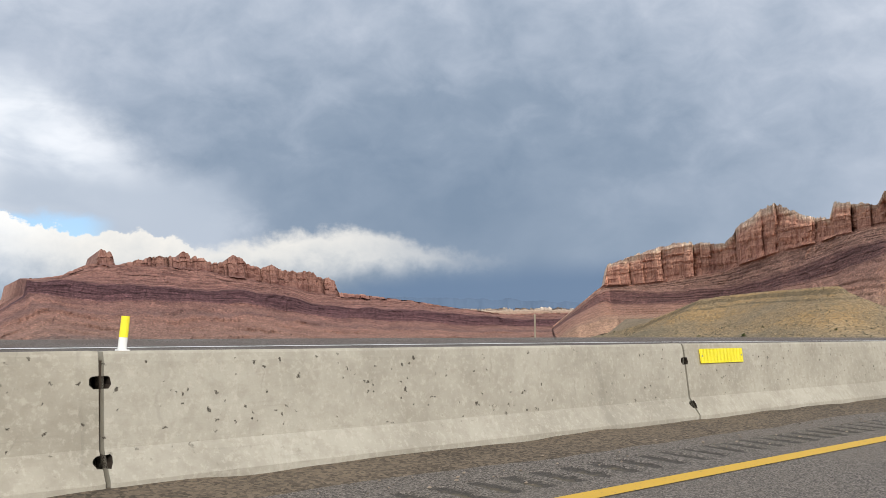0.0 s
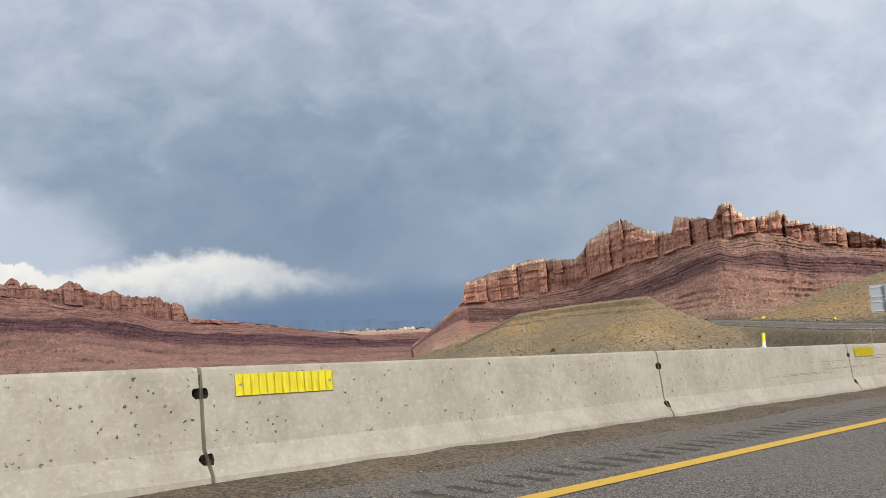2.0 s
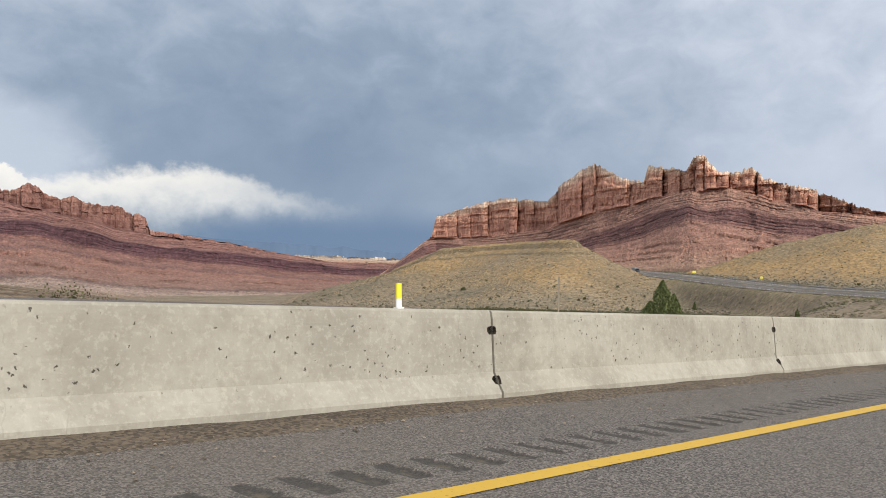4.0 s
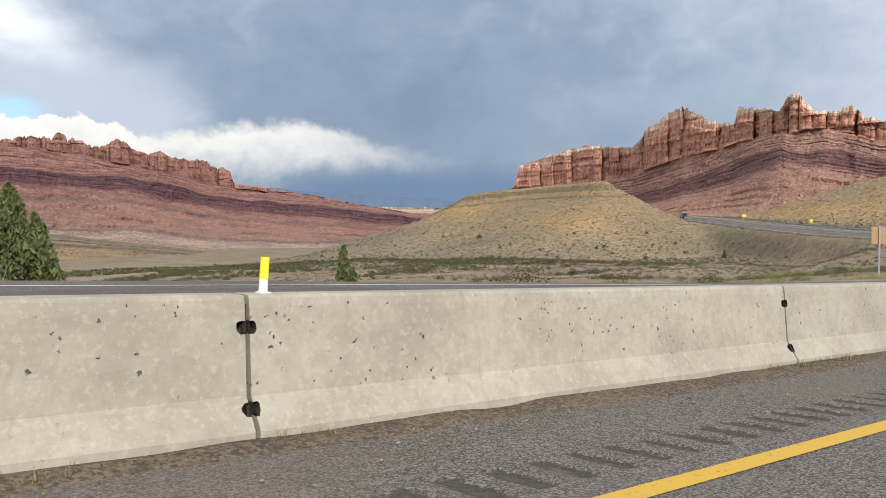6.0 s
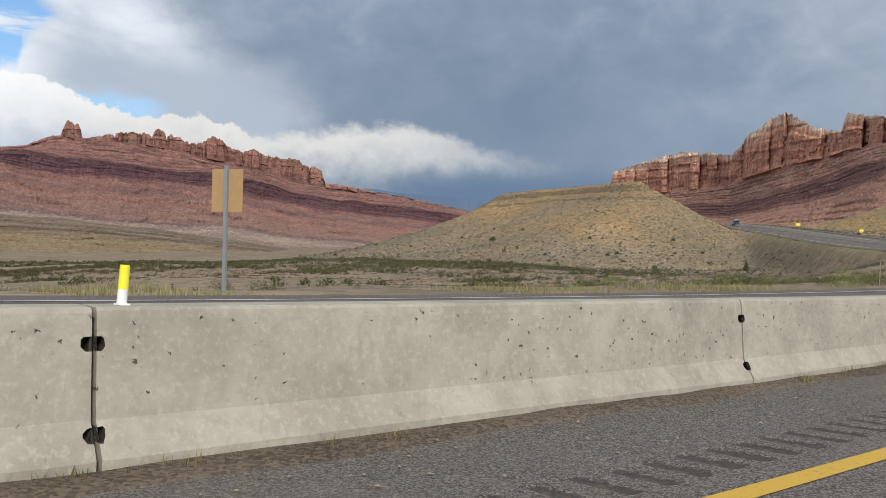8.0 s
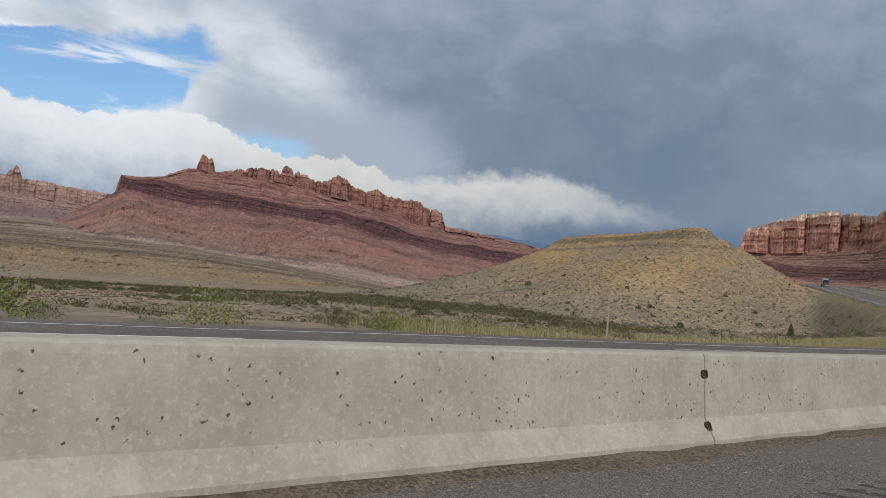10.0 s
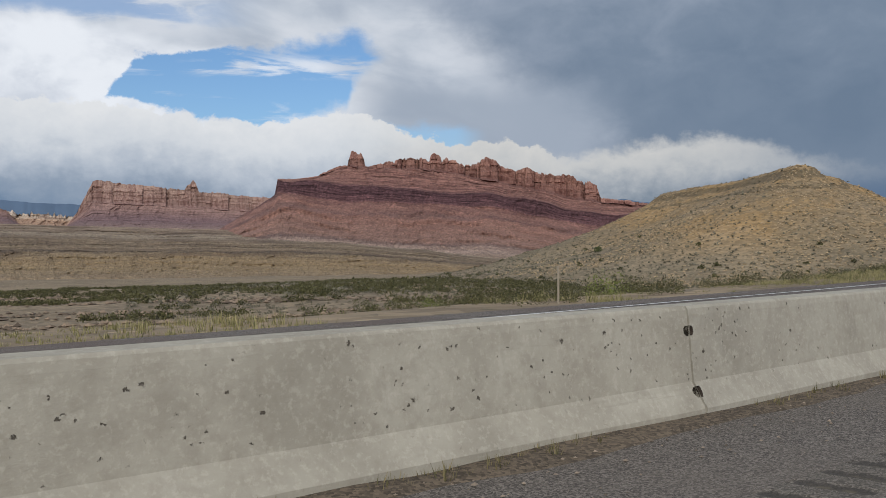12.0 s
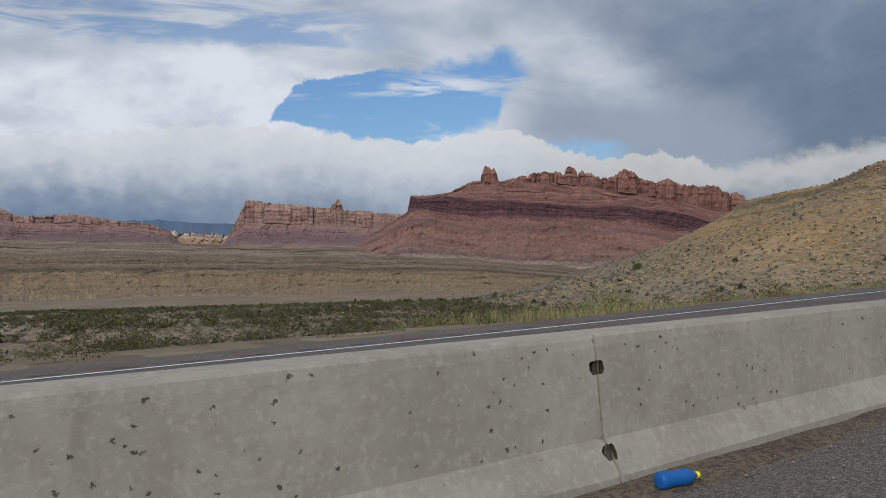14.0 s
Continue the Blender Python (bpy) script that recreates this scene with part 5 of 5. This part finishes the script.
def juniper(name, place, spires, label, seed):
    """A juniper: short stems, limbs and dense pointed crowns of many leaf clumps. spires: (dx, dy, radius, height)."""
    r = np.random.default_rng(seed)
    top = new(name)
    top.location = place
    bm = bmesh.new()
    for dx, dy, rad, tall in spires:
        limb(bm, (dx * 0.4, dy * 0.4, -0.3), (dx, dy, tall * 0.8), 0.05 * tall / 2, 0.015)
        for k in range(9):
            u, f = r.uniform(0, 6.28), r.uniform(0.1, 0.75)
            limb(bm, (dx, dy, tall * f), (dx + math.cos(u) * rad * (1 - f) * 0.8, dy + math.sin(u) * rad * (1 - f) * 0.8, tall * (f + 0.1)), 0.03, 0.008, 5)
    part("trunk", bm, mat_bark, top)
    VV = []
    for dx, dy, rad, tall in spires:
        n = int(2300 * rad * tall / 4)
        f = r.uniform(0, 1, n) ** 1.15
        u = r.uniform(0, 2 * np.pi, n)
        lump = 1 + 0.22 * np.sin(u * 3 + f * 9) + 0.18 * np.sin(u * 5 - f * 17)
        prof = rad * (np.minimum(1, (1 - f) ** 0.75 * 1.1) if tall > 2.4 * rad else np.sqrt(np.clip(1 - ((f - 0.3) / 0.7) ** 2, 0, 1))) * lump * r.uniform(0.45, 1.0, n) ** 0.6
        p = np.stack([dx + np.cos(u) * prof, dy + np.sin(u) * prof, 0.1 + f * tall], -1)
        a, b = frames_of(r, n)
        a[:, 2] = np.abs(a[:, 2]) + 0.4
        w = r.uniform(0.05, 0.13, n)[:, None]
        VV.append(np.stack([p - a * w, p + b * w * 0.6, p + a * w * 1.3, p - b * w * 0.6], 1).reshape(-1, 3))
    V = np.concatenate(VV)
    crown = mesh_object("crown", V, quads(V), mat_juniper, False)
    crown.parent = top
    return tagged(top, label, "tree")


def ground_at(x, y):
    return float(land(np.array([float(x)]), np.array([float(y)]))[0][0])


juniper("juniper_tree", (229.0, 13.9, ground_at(229, 13.9) - 0.1), ((0, 0, 2.3, 7.4), (-0.9, 0.9, 2.2, 5.4), (0.8, -0.8, 1.9, 6.1), (-1.7, 1.7, 1.8, 4.2), (0.3, 0.5, 2.2, 4.8), (1.1, -1.0, 1.7, 4.9), (-2.2, 2.1, 1.3, 3.2)), "dark green multi-stemmed juniper tree beside the far carriageway", 4)
juniper("juniper_shrub", (240.2, 4.4, ground_at(240.2, 4.4)), ((0, 0, 0.6, 3.0), (0.35, -0.25, 0.5, 2.0)), "small pointed dark green juniper on the verge", 6)
juniper("juniper_shrub", (551, 129, ground_at(551, 129)), ((0, 0, 1.0, 3.6), (0.7, 0.5, 0.8, 2.4)), "dark juniper at the foot of the shale hill", 7)
juniper("juniper_shrub", (537, 157, ground_at(537, 157)), ((0, 0, 1.0, 1.7), (0.9, 0.4, 0.8, 1.3)), "round dark juniper on the gravelly slope", 8)
juniper("juniper_shrub", (570, 276, ground_at(570, 276)), ((0, 0, 1.1, 1.9), (-0.9, 0.4, 0.9, 1.5)), "round dark juniper low on the hillside", 9)


def rabbitbrush(x, y, radius, height, seed):
    r = np.random.default_rng(seed)
    blobs = np.array([(x, y, ground_at(x, y))]) + np.concatenate([r.uniform(-0.6, 0.6, (7, 2)) * radius, r.uniform(0, 0.35, (7, 1)) * height], 1)
    V = leaf_cloud(r, blobs, np.full(7, radius * 0.62), np.full(7, height * 0.72), 700, 0.045)
    return tagged(mesh_object("rabbitbrush", V, quads(V), mat_yellow_leaf, False), "yellow-green rabbitbrush in bloom beside the road", "bush")


mat_yellow_leaf = leaf_material("rabbitbrush_leaves", (0.14, 0.14, 0.03), (0.40, 0.36, 0.10))
rabbitbrush(218.8, 16.9, 1.5, 2.1, 21)
rabbitbrush(220.6, 16.0, 1.0, 1.2, 22)


# ---------------------------------------------------------------- signs, posts, pole
def tube(bm, pts, r, seg=20):
    """A round tube along a list of points."""
    rings = []
    for i, p in enumerate(pts):
        d = (pts[min(i + 1, len(pts) - 1)] - pts[max(i - 1, 0)]).normalized()
        side = d.cross(Vector((0.123, 1, 0.05))).normalized()
        up = side.cross(d)
        rr = r[i] if isinstance(r, list) else r
        rings.append([bm.verts.new(p + (side * math.cos(a) + up * math.sin(a)) * rr) for a in [2 * math.pi * k / seg for k in range(seg)]])
    for a, b in zip(rings, rings[1:]):
        for k in range(seg):
            bm.faces.new((a[k], a[(k + 1) % seg], b[(k + 1) % seg], b[k]))
    bm.faces.new(rings[0][::-1])
    bm.faces.new(rings[-1])


def sign_pole():
    top = new("sign_pole")
    top.matrix_world = along(137.6, 0.30, 0.0)
    bm = bmesh.new()
    bmesh.ops.create_cone(bm, cap_ends=True, segments=8, radius1=0.95, radius2=0.62, depth=0.16, matrix=Matrix.Translation((0, 0, BAR_H + 0.08)) @ Matrix.Diagonal((1.5, 0.5, 1, 1)))
    part("pedestal", bm, mat_concrete, top, "grey concrete pedestal on the barrier")
    bm = bmesh.new()
    box(bm, -0.36, 0.36, -0.32, 0.32, BAR_H + 0.16, BAR_H + 0.21)
    bmesh.ops.bevel(bm, geom=bm.edges[:], offset=0.01, segments=1, affect="EDGES")
    part("base_plate", bm, mat_steel, top)
    for k in range(8):
        a = k * math.pi / 4 + 0.39
        bm = bmesh.new()
        bmesh.ops.create_cone(bm, cap_ends=True, segments=6, radius1=0.035, radius2=0.035, depth=0.12, matrix=Matrix.Translation((math.cos(a) * 0.31, math.sin(a) * 0.28, BAR_H + 0.26)))
        part("bolt", bm, mat_steel, top)
    bm = bmesh.new()
    pts = [Vector((0, 0, BAR_H + 0.2 + k * 0.46)) for k in range(11)]
    pts += [Vector((0, -1.7 * (1 - math.cos(a)), BAR_H + 4.8 + 1.7 * math.sin(a))) for a in [k * math.pi / 16 for k in range(1, 9)]]
    pts += [Vector((0, -1.7 - k * 1.2, BAR_H + 6.5)) for k in range(1, 5)]
    tube(bm, pts, [0.225 - 0.002 * i for i in range(len(pts))], 28)
    part("mast", bm, mat_mast, top, "weathered galvanised steel tube bent over at the top", True)
    return tagged(top, "tall galvanised steel sign pole standing on the median barrier", "pole")


m_, n_, p_ = material("weathered_galvanised", 0.5, 0.35)
o_ = n_.node("ShaderNodeTexCoord").outputs["Object"]
n_.put(p_.inputs["Base Color"], n_.ramp(n_.noise(n_.scaled(o_, (2.0, 2.0, 0.5)), 2.2, 5, 0.65), [(0.3, (0.17, 0.185, 0.19)), (0.55, (0.25, 0.265, 0.27)), (0.72, (0.36, 0.375, 0.38))]))
bump(n_, p_, n_.noise(o_, 40.0, 3), 0.002, 0.5)
mat_mast = m_
sign_pole()


def back_sign():
    """A square road sign seen from behind, with stiffening bars, on one post."""
    top = new("road_sign")
    x, y = 157.0, 3.1
    g0 = ground_at(x, y)
    top.matrix_world = pose(x, y, 0, 0, 0, 108)
    for z0, z1 in ((-2.50, -1.52), (-1.46, -0.42)):
        bm = bmesh.new()
        box(bm, -1.05, 1.05, -0.006, 0.006, z0, z1)
        bmesh.ops.bevel(bm, geom=[e for e in bm.edges if abs((e.verts[0].co - e.verts[1].co).y) > 0.005], offset=0.06, segments=3, affect="EDGES")
        part("panel", bm, mat_sign_back, top, "bare grey metal sign panel")
    for zz in (-2.36, -1.68, -1.28, -0.60):
        bm = bmesh.new()
        box(bm, -1.0, 1.0, 0.008, 0.06, zz - 0.035, zz + 0.035)
        part("stiffener", bm, mat_rail, top, "bright aluminium bar")
    bm = bmesh.new()
    box(bm, -0.07, 0.07, 0.064, 0.20, g0 - 0.4, -0.45)
    part("post", bm, mat_steel, top)
    return tagged(top, "square two-panel road sign seen from its bare metal back", "sign")


mat_rail = plain("aluminium_bar", (0.62, 0.63, 0.64), 0.4, 0.5)
mat_ply = plain("plywood_back", (0.42, 0.27, 0.13), 0.75, 0.0, 0.2, 3.0)
back_sign()


def board_sign():
    top = new("road_sign")
    x, y = 289.0, -4.6
    g0 = ground_at(x, y)
    top.matrix_world = pose(x, y, 0, 0, 0, 120)
    for x0, x1 in ((-0.58, -0.06), (0.06, 0.58)):
        bm = bmesh.new()
        box(bm, x0, x1, -0.012, 0.012, -8.55, -7.15)
        part("board", bm, mat_ply, top, "tan plywood board")
    bm = bmesh.new()
    box(bm, -0.06, 0.06, 0.016, 0.11, g0 - 0.4, -7.05)
    part("post", bm, mat_steel, top)
    return tagged(top, "two tan plywood sign backs on a steel post", "sign")


board_sign()


mat_stake = plain("weathered_stake", (0.36, 0.31, 0.24), 0.8, 0.0, 0.25, 12.0)


def marker_post(s, tall, lean=0.0, lat=14.2):
    x, y, z = road(s, lat)
    top = new("marker_post")
    top.matrix_world = pose(x, y, ground_at(x, y) if lat > 12 else z + float(surface(s, lat)), 0, lean, heading(s))
    bm = bmesh.new()
    box(bm, -0.03, 0.03, -0.004, 0.004, -0.4, tall)
    box(bm, -0.03, -0.024, -0.03, -0.0045, -0.4, tall)
    box(bm, 0.024, 0.03, -0.03, -0.0045, -0.4, tall)
    part("channel", bm, mat_stake, top)
    return tagged(top, "slim steel marker post at the road edge", "marker post", "marker posts along the far verge")


for s, tall, lean in ((77.0, 1.5, 0), (110.8, 1.4, 0), (143.5, 1.5, 0), (177, 1.5, 1), (330, 1.5, 0), (363.5, 1.0, 0.8), (421.2, 1.15, 0), (454.6, 1.1, -0.8), (486, 1.1, 0)):
    marker_post(s, tall, lean)
marker_post(44.0, 1.55, 1.5, 16.2)
marker_post(JOINT + 9 * PIECE + 0.66, 1.72, 1.0, 0.72)


def warning_sign(s, lat, wide, tall, diamond, label):
    x, y, z = road(s, lat)
    g0 = ground_at(x, y)
    top = new("warning_sign")
    top.matrix_world = pose(x, y, g0, 0, 0, heading(s) + 90)
    bm = bmesh.new()
    box(bm, -0.04, 0.04, 0.012, 0.07, -0.4, 2.0 + tall)
    part("post", bm, mat_steel, top)
    bm = bmesh.new()
    m = Matrix.Translation((0, 0, 2.0 + tall / 2)) @ (pose(0, 0, 0, 0, 45, 0) if diamond else Matrix.Identity(4)) @ Matrix.Diagonal((wide, 0.012, tall, 1))
    bmesh.ops.create_cube(bm, size=1, matrix=m)
    part("panel", bm, mat_plate, top, "yellow warning panel")
    return tagged(top, label, "sign")


warning_sign(735, -14, 2.2, 1.2, False, "wide yellow warning sign beside the climbing road")
warning_sign(640, -14, 1.3, 1.3, True, "yellow diamond warning sign beside the climbing road")


def guardrail(s0, s1, lat):
    top = new("guardrail")
    ss = np.arange(s0, s1, 2.0)
    prof = ((0.0, 0.45), (0.05, 0.50), (0.0, 0.58), (0.05, 0.66), (0.0, 0.72))
    V = []
    for off, up in prof:
        x, y, z = road(ss, lat + off)
        V.append(np.stack([x, y, z + surface(ss, np.full_like(ss, lat)) + up], -1))
    beam = mesh_object("beam", np.array(V).reshape(-1, 3), grid_faces(len(ss), 5), mat_steel, False)
    beam.parent = top
    me = None
    for s in np.arange(s0, s1, 2.0):
        if me is None:
            bm = bmesh.new()
            box(bm, -0.06, 0.06, -0.20, -0.02, -0.5, 0.72)
            ob = part("post", bm, mat_bark, top)
            me = ob.data
        else:
            ob = new("post", me)
            ob.parent = top
        x, y, z = road(s, lat)
        ob.matrix_world = pose(x, y, z + float(surface(s, lat)), 0, 0, heading(s))
    return tagged(top, "long steel guardrail on timber posts along the climbing road", "guardrail")


guardrail(505, 700, -12.2)

# ---------------------------------------------------------------- litter and scars
m_, n_, p_ = material("blue_plastic", 0.35)
n_.put(p_.inputs["Base Color"], n_.mix(n_.noise(n_.node("ShaderNodeTexCoord").outputs["Object"], 14.0, 3), (0.012, 0.09, 0.33), (0.02, 0.15, 0.46)))
mat_blue = m_
x, y, z = road(468.25, -0.22)
top = new("plastic_bottle")
top.matrix_world = pose(x, y, z + float(surface(468.25, -0.22)) + 0.055, 0, 0, heading(468.25) - 12)
bm = bmesh.new()
pts = [(-0.20, 0.055), (-0.19, 0.072), (-0.12, 0.076), (-0.02, 0.066), (0.05, 0.076), (0.10, 0.070), (0.15, 0.045), (0.175, 0.025), (0.19, 0.024)]
tube(bm, [Vector((p * 0.66, 0, 0)) for p, r in pts], [r * 0.62 for p, r in pts], 20)
part("body", bm, mat_blue, top, "", True)
bm = bmesh.new()
tube(bm, [Vector((0.126, 0, 0)), Vector((0.148, 0, 0))], [0.018, 0.018], 14)
part("cap", bm, mat_plate, top, "yellow screw cap", True)
tagged(top, "crumpled blue plastic bottle lying against the barrier", "bottle")

bm = bmesh.new()
bmesh.ops.create_cube(bm, size=1, matrix=Matrix.Diagonal((0.21, 0.07, 0.21, 1)))
bmesh.ops.subdivide_edges(bm, edges=bm.edges[:], cuts=2)
for v in bm.verts:
    v.co += Vector((random.uniform(-1, 1), random.uniform(-1, 1), random.uniform(-1, 1))) * 0.011
top = new("concrete_chunk")
top.matrix_world = along(JOINT + 55 * PIECE - 0.10, -0.05, 0.11) @ pose(0, 0, 0, -22, 14, 0)
me = bpy.data.meshes.new("concrete_chunk")
bm.to_mesh(me)
bm.free()
me.materials.append(mat_concrete)
ob = new("concrete_chunk", me)
ob.matrix_world = top.matrix_world
bpy.data.objects.remove(top)
tagged(ob, "broken grey concrete slab leaning on the barrier's foot", "concrete chunk")


def tyre_marks(s0, length, count, seed, climb=(0.06, 0.11), thin=(0.001, 0.003), longest=0.45):
    """Thin rubber streaks dragged along the barrier's face."""
    r = random.Random(seed)
    V, F = [], []
    for k in range(count):
        a = s0 + r.uniform(0, length * 0.55)
        n = r.uniform(0.6, length * longest)
        z0 = r.uniform(0.36, 0.62)
        rise = r.uniform(*climb) * n
        w = r.uniform(*thin)
        pts = 9
        for i in range(pts):
            f = i / (pts - 1)
            zz = min(z0 + rise * f, 0.79)
            yy = float(np.interp(zz, [q[1] for q in FACE], [q[0] for q in FACE])) - 0.004
            half = w * math.sin(math.pi * min(max(f, 0.03), 0.97)) ** 0.7
            for dz in (-half, half):
                x, y, z = road(a + n * f, yy, zz + dz)
                V.append((x, y, z))
        b = len(V) - 2 * pts
        F += [(b + 2 * i, b + 2 * i + 2, b + 2 * i + 3, b + 2 * i + 1) for i in range(pts - 1)]
    ob = mesh_object("tyre_marks", V, F, mat_rubber, False)
    return tagged(ob, "black tyre rubber streaks smeared along the barrier", "tyre marks", kind="stuff")


mat_rubber = plain("rubber_smear", (0.055, 0.05, 0.048), 0.8)
tyre_marks(439.0, 5.6, 30, 1)
tyre_marks(322.3, 2.0, 12, 2)
for s0, length, count, seed in ((36.5, 8.0, 16, 3), (51.0, 16.0, 34, 4), (66.0, 16.0, 34, 5), (98.0, 14.0, 18, 6)):
    tyre_marks(s0, length, count, seed, (-0.004, 0.008), (0.0006, 0.0024), 0.2)


# ---------------------------------------------------------------- chipped patch on the barrier's upper edge
def chipped_patch(s0, z0, length, tall, seed):
    r = random.Random(seed)
    bm = bmesh.new()
    ring, inner = [], []
    for k in range(22):
        a = 2 * math.pi * k / 22
        u = r.uniform(0.78, 1.0)
        for lst, f in ((ring, 1.0), (inner, 0.55)):
            dx = math.cos(a) * length / 2 * u * f
            zz = min(z0 + math.sin(a) * tall / 2 * u * f + dx * 0.22, BAR_H - 0.015)
            yy = float(np.interp(zz, [q[1] for q in FACE], [q[0] for q in FACE])) - (0.003 if f == 1 else r.uniform(0.006, 0.012))
            lst.append(bm.verts.new(road(s0 + dx, yy, zz)))
    for k in range(22):
        bm.faces.new((ring[k], ring[(k + 1) % 22], inner[(k + 1) % 22], inner[k]))
    bm.faces.new(inner)
    bmesh.ops.recalc_face_normals(bm, faces=bm.faces)
    me = bpy.data.meshes.new("chipped_patch")
    bm.to_mesh(me)
    bm.free()
    me.materials.append(mat_scar)
    return tagged(new("chipped_patch", me), "dark rough scar on the barrier's upper edge", "concrete damage", kind="stuff")


mat_scar = plain("scarred_concrete", (0.075, 0.07, 0.065), 0.95, 0.0, 0.6, 30.0)
chipped_patch(449.38, 0.72, 0.55, 0.11, 5)


# ---------------------------------------------------------------- truck on the climbing road
def truck(place, yaw):
    top = new("truck")
    top.matrix_world = pose(*place, 0, 0, yaw)
    paint = plain("dark_truck_paint", (0.05, 0.055, 0.065), 0.4)
    cargo = plain("grey_cargo_box", (0.30, 0.31, 0.33), 0.6)
    glass = plain("dark_windscreen", (0.02, 0.025, 0.03), 0.1)
    rubber = plain("tyre_rubber", (0.02, 0.02, 0.02), 0.9)
    for name, dims, mat, soft in (("cargo_box", (-7.5, 0.0, -1.25, 1.25, 1.1, 3.9), cargo, 0.05), ("cab", (0.3, 2.3, -1.2, 1.2, 0.7, 3.2), paint, 0.22), ("hood", (2.3, 3.5, -1.0, 1.0, 0.7, 2.0), paint, 0.2),
                                  ("windscreen", (2.18, 2.33, -1.0, 1.0, 2.15, 2.95), glass, 0.02), ("chassis", (-7.2, 3.3, -0.5, 0.5, 0.6, 1.08), rubber, 0.02), ("bumper", (3.5, 3.7, -1.15, 1.15, 0.45, 0.85), cargo, 0.05)):
        bm = bmesh.new()
        box(bm, *dims)
        bmesh.ops.bevel(bm, geom=bm.edges[:], offset=soft, segments=2, affect="EDGES")
        part(name, bm, mat, top)
    for x in (2.6, -5.2, -6.4):
        for y in (-1.05, 1.05):
            bm = bmesh.new()
            bmesh.ops.create_cone(bm, cap_ends=True, segments=20, radius1=0.5, radius2=0.5, depth=0.3, matrix=Matrix.Translation((x, y, 0.5)) @ pose(0, 0, 0, 90, 0, 0))
            part("wheel", bm, rubber, top)
    return tagged(top, "dark truck with a grey box on the climbing road", "truck")


TRUCK_S, TRUCK_LAT = 796.0, 4.0
x, y, z = road(TRUCK_S, TRUCK_LAT)
truck((x, y, z + float(surface(TRUCK_S, TRUCK_LAT))), heading(TRUCK_S) + 180)
